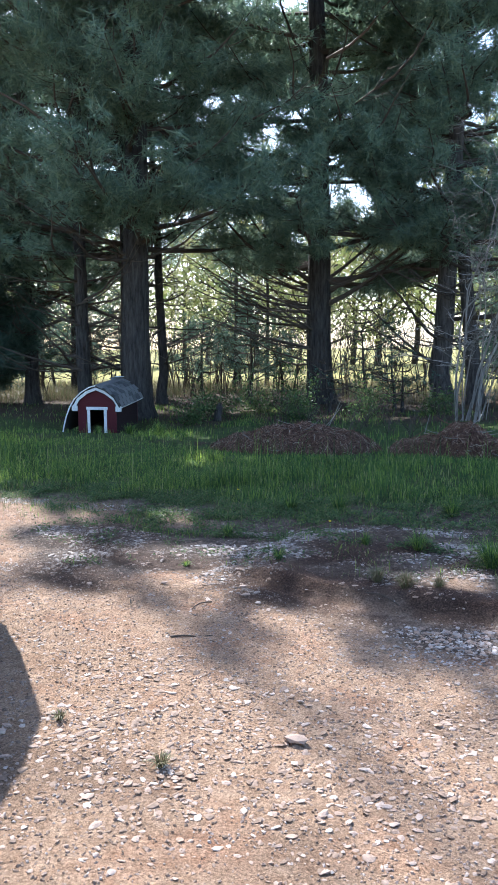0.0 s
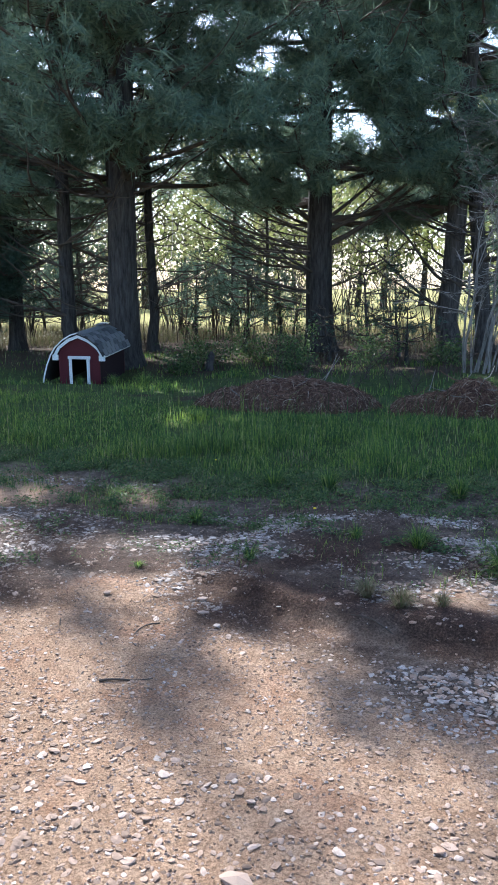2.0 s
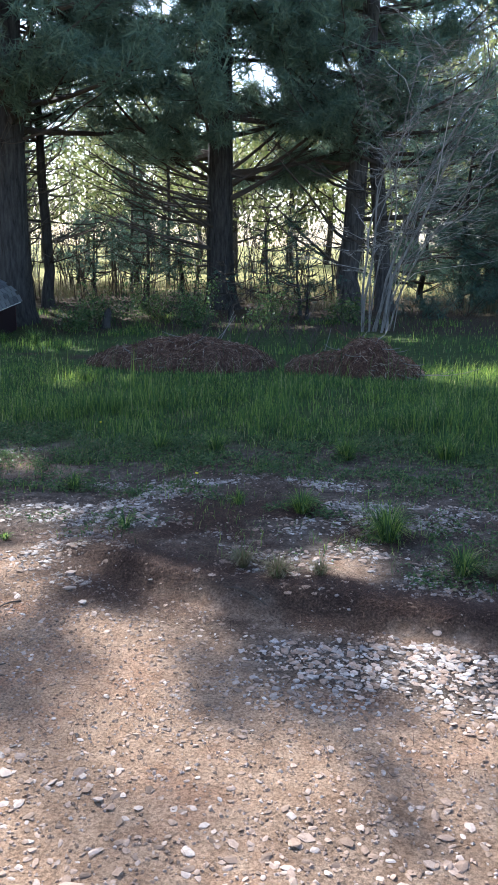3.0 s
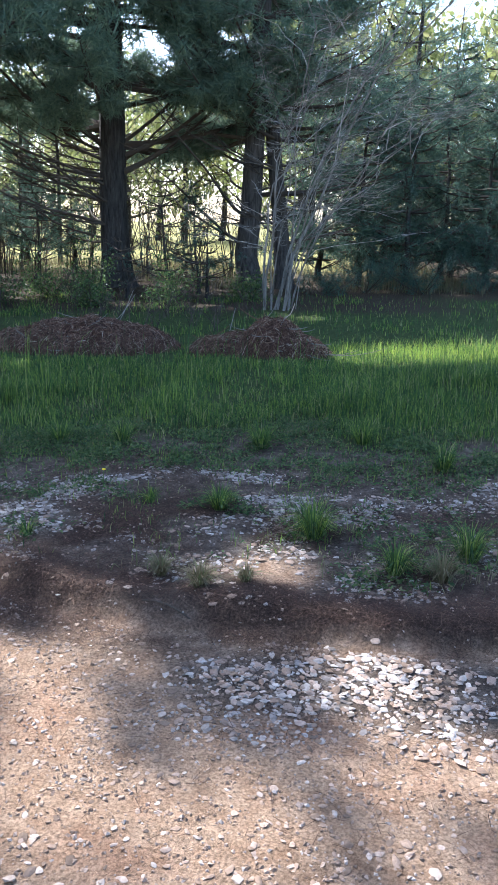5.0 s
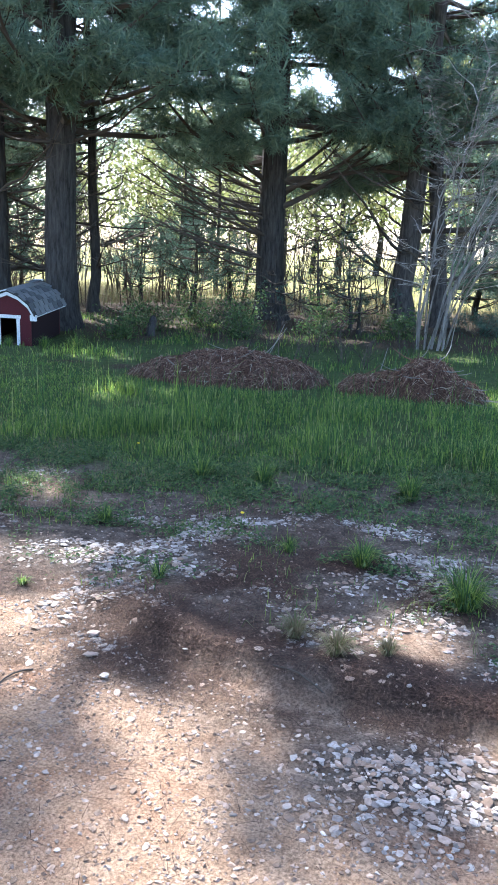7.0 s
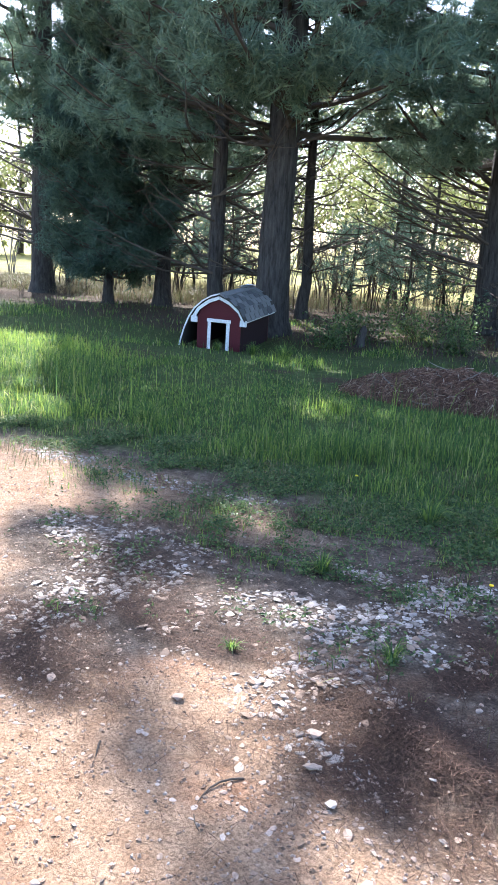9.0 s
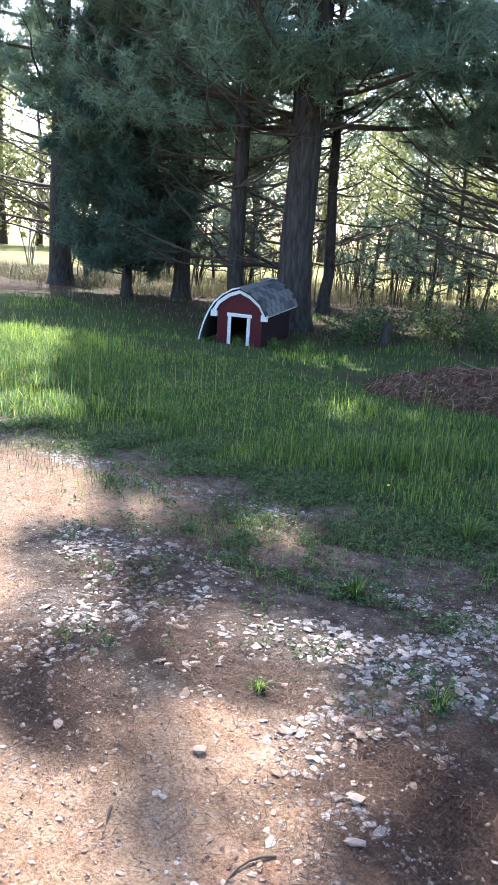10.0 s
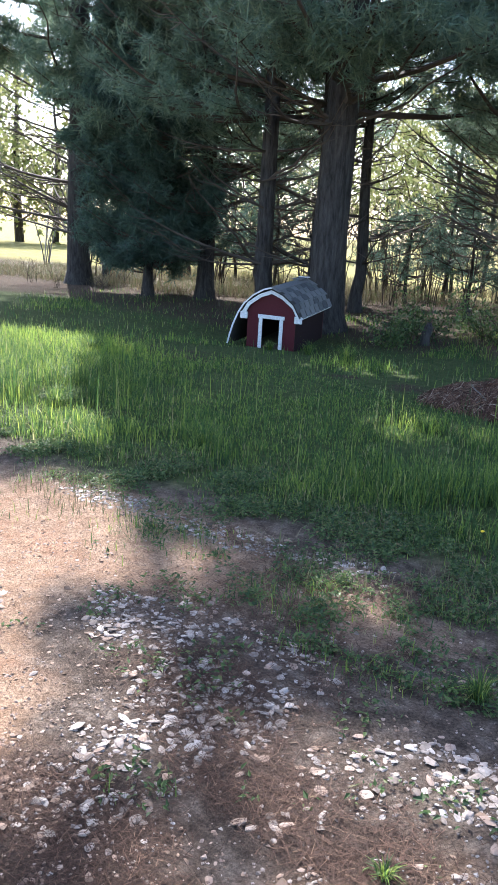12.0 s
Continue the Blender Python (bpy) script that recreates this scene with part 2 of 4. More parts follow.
class Heap:
    """Gathers pieces of geometry for one mesh."""

    def __init__(self):
        self.v, self.f, self.n, self.queue = [], [], 0, {}

    def add(self, v, f):
        self.v.append(v)
        self.f.append(f + self.n)
        self.n += len(v)

    def tube(self, pts, radii, sides=5):
        """A tapered tube; radii: one for each point, or first and last."""
        pts = np.asarray(pts, float)
        n = len(pts)
        if isinstance(radii, tuple):
            radii = radii[0] + (radii[1] - radii[0]) * np.arange(n) / (n - 1)
        self.queue.setdefault((n, sides), []).append((pts, radii))

    def flush(self):
        for (n, sides), items in self.queue.items():
            pts, radii = np.array([q[0] for q in items]), np.array([q[1] for q in items])
            d = np.gradient(pts, axis=1)
            d /= np.linalg.norm(d, axis=2)[..., None] + 1e-9
            ref = np.where(np.abs(d[:, :1, 2:]) < 0.8, np.array([0.0, 0.0, 1.0]), np.array([1.0, 0.0, 0.0]))
            a = np.cross(d, np.broadcast_to(ref, d.shape))
            a /= np.linalg.norm(a, axis=2)[..., None] + 1e-9
            b = np.cross(d, a)
            ang = np.arange(sides) * 2 * np.pi / sides
            ring = np.cos(ang)[:, None] * a[:, :, None] + np.sin(ang)[:, None] * b[:, :, None]
            v = (pts[:, :, None] + radii[:, :, None, None] * ring).reshape(-1, 3)
            i, j = np.meshgrid(np.arange(n - 1), np.arange(sides), indexing="ij")
            p, q = i * sides + j, i * sides + (j + 1) % sides
            f = np.concatenate([np.stack([p, q, q + sides], -1).reshape(-1, 3), np.stack([p, q + sides, p + sides], -1).reshape(-1, 3)])
            f = (f[None] + (np.arange(len(items)) * n * sides)[:, None, None]).reshape(-1, 3)
            self.add(v, f)
        self.queue = {}

    def scatter(self, shape_v, shape_f, places, scales, rots):
        """Copies of one small shape; rots are 3 x 3 matrices."""
        n, k = len(places), len(shape_v)
        if n == 0:
            return
        v = np.einsum("nij,kj->nki", rots, shape_v) * np.asarray(scales).reshape(n, 1, -1) + np.asarray(places)[:, None]
        f = (np.asarray(shape_f)[None] + (np.arange(n) * k)[:, None, None]).reshape(-1, 3)
        self.add(v.reshape(-1, 3), f)

    def mesh(self, name, flat=True):
        self.flush()
        return array_mesh(name, np.concatenate(self.v), np.concatenate(self.f), flat)


def turns(n):
    """Random rotations."""
    q = rng.normal(size=(n, 4))
    q /= np.linalg.norm(q, axis=1)[:, None]
    w, x, y, z = q.T
    return np.stack([np.stack([1 - 2 * (y * y + z * z), 2 * (x * y - z * w), 2 * (x * z + y * w)], -1),
                     np.stack([2 * (x * y + z * w), 1 - 2 * (x * x + z * z), 2 * (y * z - x * w)], -1),
                     np.stack([2 * (x * z - y * w), 2 * (y * z + x * w), 1 - 2 * (x * x + y * y)], -1)], 1)


def spins(n, tilt=0.25):
    """Random turns about z with a small tilt."""
    a, p, r = rng.uniform(0, 2 * np.pi, n), rng.normal(0, tilt, n), rng.normal(0, tilt, n)
    one, nil = np.ones(n), np.zeros(n)
    rz = np.stack([np.stack([np.cos(a), -np.sin(a), nil], -1), np.stack([np.sin(a), np.cos(a), nil], -1), np.stack([nil, nil, one], -1)], 1)
    rx = np.stack([np.stack([one, nil, nil], -1), np.stack([nil, np.cos(p), -np.sin(p)], -1), np.stack([nil, np.sin(p), np.cos(p)], -1)], 1)
    ry = np.stack([np.stack([np.cos(r), nil, np.sin(r)], -1), np.stack([nil, one, nil], -1), np.stack([-np.sin(r), nil, np.cos(r)], -1)], 1)
    return rz @ rx @ ry


def part(name, data, mat, parent=None, label="", m=None):
    """One mesh object, under a thing or a part."""
    if isinstance(data, Heap):
        data = data.mesh(name)
    elif isinstance(data, bmesh.types.BMesh):
        bm, data = data, bpy.data.meshes.new(name)
        bm.to_mesh(data)
        bm.free()
    if not data.materials:
        data.materials.append(mat)
    ob = new(name, data)
    if parent is not None:
        ob.parent = parent
    if m is not None:
        ob.matrix_basis = m
    if label:
        ob["label"] = label
    return ob


# ---- ground: one sheet to the horizon ----
def axis(lo, hi, step, far):
    mid = list(np.arange(lo, hi, step))
    out, s, left, right = [], step, [lo], [mid[-1]]
    while left[-1] > -far:
        s *= 1.13
        left.append(left[-1] - s)
        right.append(right[-1] + s)
    return np.array(left[:0:-1] + mid + right[1:])


def zones(x, y):
    """Share of sand, needle litter and turf, and 1 for the near ground or 0 for the sunny field."""
    n1, n2 = fbm(x, y, 0.9, 21), fbm(x, y, 0.35, 22)
    sand = smooth(0.08, -0.06, y - lip(x) + 0.5 * smooth(-1.6, -2.6, x) * (n1 - 0.3) * 3)
    sand = np.maximum(sand, blobs(x, y, [(-0.45, 5.0, .28, .16, .75), (-1.9, 5.1, .4, .25, .7), (-3.0, 6.4, .5, .3, .5), (-4.6, 6.4, 1.3, .7, .9), (-2.28, 4.72, .36, .24, 1)]))
    sand = sand * (1 - 1.0 * blobs(x, y, [(-.3, 4.2, .6, .26, 1), (.25, 4.2, .7, .3, 1), (-.7, 4.35, .6, .2, .6), (-.1, 3.2, .4, .25, .4)]))
    turf = smooth(7.0, 7.7, y + 0.9 * (n1 - 0.5) + 0.4 * (n2 - 0.5))
    litter = smooth(0.0, 0.07, y - lip(x)) * smooth(0.5, 0.12, y - lip(x) + 0.5 * (n2 - 0.5)) * smooth(-2.1, -1.5, x) * (0.45 + 0.9 * smooth(0.35, 0.6, n2))
    litter = np.clip(litter, 0, 1)
    litter = np.maximum(litter, blobs(x, y, [(-2.75, 4.52, .45, .26, .9), (-3.15, 4.75, .45, .25, .9), (-1.85, 4.6, .45, .25, .8), (-2.3, 5.05, .6, .15, .7), (-3.3, 5.5, .4, .25, .6), (-2.62, 5.15, .5, .2, .8), (-1.75, 4.85, .5, .3, .9),
                                             (-3.1, 5.35, .35, .2, .6), (-5.6, 12.1, .9, .35, .9), (-8.2, 12.0, 1.2, .5, .8), (-1.5, 2.3, .8, .3, .35),
                                             (-.2, 2.2, .8, .4, .35)]) * smooth(0.3, 0.55, n2))
    litter = litter * (1 - blobs(x, y, [(-2.28, 4.72, .38, .26, 1)]))
    verge = smooth(-2.0, -1.6, x) * smooth(1.5, 0.6, x) * smooth(4.25, 4.6, y) * smooth(6.2, 5.5, y)
    litter = np.maximum(litter, 0.9 * verge * smooth(0.46, 0.56, fbm(x, y, 0.42, 24)))
    woods = smooth(15.4, 16.6, y + 1.4 * (n1 - 0.5)) * smooth(3, 1, x + 0 * y)
    woods = np.maximum(woods, smooth(18.5, 20, y + 1.2 * (n1 - 0.5)))
    litter = np.maximum(litter, woods * (0.75 + 0.25 * n2))
    near = 1 - smooth(25, 29, y + 0.35 * (x + 6) * (x > -6) * -0.5 + 3 * (fbm(x, y, 5, 25) - 0.5)) * (1 - smooth(-2, 3, x) * smooth(45, 38, y))
    near = near * (1 - smooth(45, 55, np.hypot(x, y)))
    return sand, litter * (near > 0.1), turf, near


gx, gy = axis(-9.5, 5.0, 0.07, 900), axis(0.5, 14.0, 0.07, 900)
X, Y = np.meshgrid(gx, gy)
V = np.stack([X, Y, ground_z(X, Y)], -1).reshape(-1, 3)
i, j = np.meshgrid(np.arange(len(gy) - 1), np.arange(len(gx) - 1), indexing="ij")
a0 = i * len(gx) + j
F = np.stack([a0, a0 + 1, a0 + len(gx) + 1, a0 + len(gx)], -1).reshape(-1, 4)
ground_mesh = array_mesh("ground", V, F, flat=False)
za = ground_mesh.color_attributes.new("zone", "FLOAT_COLOR", "POINT")
za.data.foreach_set("color", np.stack(zones(X.ravel(), Y.ravel()), -1).astype(np.float32).ravel())
ground_mesh.materials.append(GROUND)
ground = tagged(new("ground", ground_mesh), "sandy gravel drive running into grass and needle-covered woodland floor", "ground", kind="structure")

# ---- foliage shapes ----
def needle_tuft(count, width, seed):
    """Thin needles round a centre, about 1 across in all, fuller to the sides."""
    r = np.random.default_rng(seed)
    d = r.normal(size=(count, 3)) * (1, 1, 0.75)
    d /= np.linalg.norm(d, axis=1)[:, None]
    side = np.cross(d, r.normal(size=(count, 3)))
    side /= np.linalg.norm(side, axis=1)[:, None]
    length = r.uniform(0.55, 1.0, (count, 1))
    start = r.normal(0, 0.12, (count, 3))
    v = np.stack([start - side * width, start + side * width, start + d * length], 1).reshape(-1, 3)
    return v, np.arange(count * 3).reshape(-1, 3)


def leaf_spray(count, size, seed):
    """Small folded leaves round a centre, about 1 across in all."""
    r = np.random.default_rng(seed)
    c = r.normal(0, 0.5, (count, 3))
    a = r.normal(size=(count, 3))
    a /= np.linalg.norm(a, axis=1)[:, None]
    b = np.cross(a, r.normal(size=(count, 3)))
    b /= np.linalg.norm(b, axis=1)[:, None]
    v = np.stack([c - a * size, c + b * size * 0.5, c + a * size, c - b * size * 0.5], 1).reshape(-1, 3)
    k = (np.arange(count) * 4)[:, None]
    return v, np.concatenate([k + (0, 1, 2), k + (0, 2, 3)])


TUFTS = [needle_tuft(13, 0.036, s) for s in (1, 2, 3, 10)]
HIGH_TUFTS = [needle_tuft(8, 0.13, s) for s in (7, 8, 9)]
SPRAYS = [leaf_spray(8, 0.21, s) for s in (4, 5, 6)]


def foliage(heap, places, size, shapes, spread=0.3):
    places = np.asarray(places, float)
    kinds = rng.integers(0, len(shapes), len(places))
    for k, (sv, sf) in enumerate(shapes):
        p = places[kinds == k]
        heap.scatter(sv, sf, p, size * rng.uniform(1 - spread, 1 + spread, len(p)), turns(len(p)))


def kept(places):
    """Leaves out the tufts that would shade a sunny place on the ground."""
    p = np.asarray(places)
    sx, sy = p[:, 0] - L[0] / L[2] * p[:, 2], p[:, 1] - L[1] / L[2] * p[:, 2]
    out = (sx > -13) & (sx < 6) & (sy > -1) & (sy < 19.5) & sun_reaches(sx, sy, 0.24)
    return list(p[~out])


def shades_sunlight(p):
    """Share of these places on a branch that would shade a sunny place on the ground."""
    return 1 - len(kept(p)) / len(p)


def limb_path(base, yaw, length, rise, droop, steps=7, wobble=0.06):
    t = np.arange(steps) / (steps - 1)
    d = np.array([-math.sin(yaw), math.cos(yaw)])
    side = np.cumsum(rng.normal(0, wobble, steps)) * length / steps * 2
    x = base[0] + d[0] * length * t - d[1] * side
    y = base[1] + d[1] * length * t + d[0] * side
    z = base[2] + length * (rise * t - droop * np.sin(np.pi * t * 0.9) + 0.16 * t ** 3)
    return np.stack([x, y, z], -1)


TREES = []


def along(path, t):
    """The place a share t of the way along a path."""
    u = min(max(t, 0.0), 0.9999) * (len(path) - 1)
    k = int(u)
    return path[k] + (path[k + 1] - path[k]) * (u - k)


def pine(x, y, radius, height, bare=4.0, reach=3.6, lean=(0, 0), step=0.6, dead=True, mat=None, tuft=0.26, label="", low_arc=None, dense=1.0, bark=None, taper=0.9, extra=()):
    """A pine: trunk with root flare, dead lower limbs, live limbs with needle tufts."""
    mat, bark = mat or NEEDLES, bark or BARK
    tree = tagged(new("pine_tree"), label or "tall pine with dark furrowed bark and dead lower limbs", "tree", "pines at the wood's edge")
    z0 = gz(x, y) - 0.06
    tree.location = (x, y, z0)
    zs = np.concatenate([[0, 0.15, 0.4, 0.9], np.linspace(1.8, height, 12)])
    wob = np.cumsum(rng.normal(0, 0.035, (len(zs), 2)), axis=0) * (zs[:, None] > 0.5)
    pts = np.stack([lean[0] * zs / height + wob[:, 0], lean[1] * zs / height + wob[:, 1], zs], -1)
    rad = radius * np.maximum(1 - taper * zs / height, 0.05) * (1 + 0.55 * np.exp(-zs / 0.28))
    h = Heap()
    h.tube(pts, rad, 16)
    trunk = h.mesh("trunk", flat=False)
    co = np.empty(len(trunk.vertices) * 3, np.float32)
    trunk.vertices.foreach_get("co", co)
    co = co.reshape(-1, 3)
    co[:, :2] *= 1 + 0.05 * (fbm(np.arctan2(co[:, 1], co[:, 0]) * 3, co[:, 2], 0.7, 31)[:, None] - 0.5) * np.exp(-co[:, 2:] / 5)
    trunk.vertices.foreach_set("co", co.ravel())
    part("trunk", trunk, bark, tree)
    wood, crown_at = Heap(), []
    limb_mat = DARK_TWIG
    for ez, eyaw, elen, erise, er in extra:
        big = Heap()
        ep = limb_path((0, 0, ez), radians(eyaw), elen, erise, 0.03, 9, 0.1)
        big.tube(ep, (er, 0.012), 7)
        for s in rng.uniform(0.3, 1.0, 16):
            sp = limb_path(along(ep, s), radians(eyaw) + rng.normal(0, 0.8), elen * rng.uniform(0.15, 0.4), rng.uniform(0.0, 0.7), 0.02, 5, 0.1)
            big.tube(sp, (0.013, 0.004), 3)
        part("limb", big, limb_mat, tree)
    z = 1.1 if dead else bare
    while z < height * 0.97:
        live = z > bare
        frac = max(0.0, (z - bare) / (height - bare))
        for k in range(rng.integers(3, 6) if live else rng.integers(3, 6)):
            yaw = rng.uniform(0, 2 * math.pi)
            if low_arc and not live:
                yaw = radians(rng.uniform(*low_arc))
            length = reach * (1 - frac ** 1.4 * 0.85) * rng.uniform(0.7, 1.1) if live else reach * rng.uniform(0.45, 0.9)
            ax, ay = np.interp(z, pts[:, 2], pts[:, 0]), np.interp(z, pts[:, 2], pts[:, 1])
            path = limb_path((ax, ay, z), yaw, length, rng.uniform(0.0, 0.28) if live else rng.uniform(-0.05, 0.5), rng.uniform(0.0, 0.1) if live else rng.uniform(-0.03, 0.05), 8, 0.12)
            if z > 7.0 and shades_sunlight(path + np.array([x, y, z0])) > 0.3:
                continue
            r0 = min(0.02 + 0.012 * length if live else 0.010 + 0.007 * length * rng.uniform(0.5, 1.8), radius * 0.35)
            single = radius > 0.15 and z < 7.5
            joined, wood = wood, Heap() if single else wood
            wood.tube(path, (r0, 0.006), 5 if single else 4)
            twigs = int((7 if live and z < 10.5 else 4 if live else 6) * length / 2.5 * rng.uniform(0.7, 1.3)) + 2
            for _ in range(twigs):
                t = rng.uniform(0.25, 1.0)
                b = along(path, t)
                tl = length * rng.uniform(0.14, 0.34) * (1.1 - 0.5 * t)
                tp = limb_path(b, yaw + (1 if rng.uniform() < 0.5 else -1) * rng.uniform(0.4, 1.1), tl, rng.uniform(-0.15, 0.35), 0.05, 4, 0.1)
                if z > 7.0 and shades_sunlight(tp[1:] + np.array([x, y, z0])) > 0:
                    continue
                wood.tube(tp[::1 if single else 3], (0.010, 0.0035), 3)
                if live:
                    n = max(2, int(tl * 6.5 * dense))
                    for q in rng.uniform(0.25, 1.08, n):
                        crown_at.append(along(tp, q) + rng.normal(0, 0.09, 3))
            if single:
                part("limb", wood, limb_mat, tree)
                wood = joined
        z += step * rng.uniform(0.7, 1.3)
    for q in np.linspace(0, 1, 8):
        crown_at.append(pts[-1] + rng.normal(0, 0.15, 3))
    tagged(part("branchwork", wood, limb_mat, tree), kind="stuff")
    base = np.array([x, y, z0])
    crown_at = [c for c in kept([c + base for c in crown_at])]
    TREES.append(dict(tree=tree, base=base, bare=bare, height=height, reach=reach, lean=lean, at=crown_at, high=[], mat=mat, tuft=tuft))
    return tree


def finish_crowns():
    """Adds unseen tufts high in crowns to shade the ground, except at sun gaps."""
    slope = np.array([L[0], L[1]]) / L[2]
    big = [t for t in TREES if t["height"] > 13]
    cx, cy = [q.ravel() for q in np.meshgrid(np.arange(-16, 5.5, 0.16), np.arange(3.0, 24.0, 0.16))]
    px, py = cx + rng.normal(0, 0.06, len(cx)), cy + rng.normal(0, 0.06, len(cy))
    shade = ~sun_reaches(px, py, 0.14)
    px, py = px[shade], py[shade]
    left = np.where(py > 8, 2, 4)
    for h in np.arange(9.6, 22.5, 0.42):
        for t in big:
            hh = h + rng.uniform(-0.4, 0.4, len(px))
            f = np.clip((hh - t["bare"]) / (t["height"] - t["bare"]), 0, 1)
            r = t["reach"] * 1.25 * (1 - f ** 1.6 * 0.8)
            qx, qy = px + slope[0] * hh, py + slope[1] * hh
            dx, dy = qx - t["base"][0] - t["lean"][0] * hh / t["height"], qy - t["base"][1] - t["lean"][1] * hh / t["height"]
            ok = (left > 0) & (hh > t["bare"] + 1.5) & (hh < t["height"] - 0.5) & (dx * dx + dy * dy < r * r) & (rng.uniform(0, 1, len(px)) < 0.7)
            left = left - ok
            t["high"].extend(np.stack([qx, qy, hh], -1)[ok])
    for t in TREES:
        h = Heap()
        at = np.array(t["at"]) - t["base"]
        low = at[:, 2] < 10.5
        foliage(h, at[low], t["tuft"], TUFTS)
        foliage(h, at[~low], t["tuft"] * 1.1, HIGH_TUFTS)
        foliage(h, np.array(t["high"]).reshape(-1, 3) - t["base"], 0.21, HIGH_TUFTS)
        tagged(part("crown", h, t["mat"], t["tree"]), kind="stuff")


# ---- pines ----
# big pine with dead fans of limbs to one side, and its neighbours
pine(-5.46, 20.6, 0.34, 22, bare=2.9, reach=4.6, low_arc=(20, 150), step=0.36, label="massive pine with fans of dead limbs below green boughs", dense=3.4, tuft=0.3, extra=[(2.5, -85, 2.6, .55, .075), (2.9, -100, 3.0, .42, .065), (3.1, -70, 2.4, .8, .05), (2.7, -40, 1.8, .7, .05), (2.4, 95, 3.2, .12, .045), (2.1, 80, 3.0, .05, .04), (3.0, 60, 2.6, .3, .05)])
pine(-2.45, 21.3, 0.27, 20, bare=3.2, reach=4.2, label="tall double-stemmed pine with grey furrowed bark", bark=GREY_BARK, lean=(1.0, 0), dense=2.6, step=0.5, tuft=0.3)
pine(-1.6, 21.6, 0.2, 18, bare=3.4, reach=3.4, lean=(-1.7, 0), bark=GREY_BARK, label="slender leaning stem beside a grey pine")
pine(-8.92, 17.0, 0.34, 23, bare=3.7, reach=4.4, label="thick dark pine standing close behind the dog house", dead=False, dense=2.6, step=0.45, tuft=0.3)
pine(-10.64, 17.6, 0.18, 21, bare=3.4, reach=3.8, dense=1.7, label="straight dark pine beside the thick one")
pine(-9.9, 18.1, 0.12, 14, bare=4.2, reach=2.8, label="slim dark pine between two thicker trunks")
pine(-13.4, 19.3, 0.2, 24, bare=3.0, reach=3.9, step=0.45, dense=2.0, tuft=0.3, label="tall straight pine behind a bushy young one")
pine(-14.5, 18.5, 0.12, 12, bare=0.6, reach=2.0, dead=False, step=0.13, dense=5.0, tuft=0.28, label="bushy pine clothed almost to the ground in dark needles", mat=DARK_NEEDLES)
pine(-17.75, 19.5, 0.3, 24, bare=4.4, reach=4.2, low_arc=(20, 140), step=0.36, dense=3.8, tuft=0.32, label="lone dark pine with wide bare lower limbs")
pine(-9.6, 19.7, 0.13, 14, bare=4.0, reach=2.6, lean=(-0.5, 0), label="slim leaning pine at the wood's edge")
pine(-12.2, 22.8, 0.2, 17, bare=3.8, reach=3.2)
pine(-7.0, 25.5, 0.13, 15, bare=4.5, reach=2.6)
pine(-10.6, 28.0, 0.07, 11, bare=4.5, reach=1.6)
pine(-9.6, 28.5, 0.07, 12, bare=5.0, reach=1.6)
pine(-15.2, 24.5, 0.18, 16, bare=4.0, reach=3.0)
# close young pines
YOUNG = [(0.2, 23.2, 5.2), (1.3, 22.2, 4.6), (2.3, 23.6, 5.4), (3.3, 22.6, 4.8), (4.3, 24.2, 5.6), (5.4, 23.0, 5.2), (0.9, 25.8, 6.2), (2.9, 26.4, 6.6), (6.6, 24.8, 6.0),
         (-0.9, 24.6, 5.6), (5.0, 27.0, 7.0), (7.8, 26.4, 7.0)]
for px, py, ph in YOUNG:
    pine(px, py, 0.08, ph, bare=0.35, reach=1.9, step=0.25, dead=False, mat=DARK_NEEDLES, tuft=0.24, dense=2.0, label="young dark green pine in a close stand")
for px, py, ph in [(-4.0, 19.4, 2.9), (-3.4, 19.9, 2.3), (-4.7, 18.6, 1.5), (-3.0, 18.6, 1.2)]:
    pine(px, py, 0.04, ph, bare=0.35, reach=0.95, step=0.22, dead=False, mat=DARK_NEEDLES, tuft=0.15, dense=1.4, label="small bushy pine sapling under tall pines")
for px, py, ph in [(2.0, 31.0, 12), (5.5, 33.0, 13), (8.5, 31.0, 12), (-1.5, 33.0, 12.5), (11, 34, 12)]:
    pine(px, py, 0.14, ph, bare=3.0, reach=2.2, step=0.7, dense=0.6, label="slender pine behind the young stand")
for k in range(16):
    px, py = rng.uniform(-20, -6), rng.uniform(21.5, 27)
    pine(px, py, 0.05, rng.uniform(2.2, 5), bare=0.5, reach=1.2, step=0.3, dead=False, mat=DARK_NEEDLES, tuft=0.22, dense=1.6, label="young pine sapling growing in the brush")
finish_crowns()


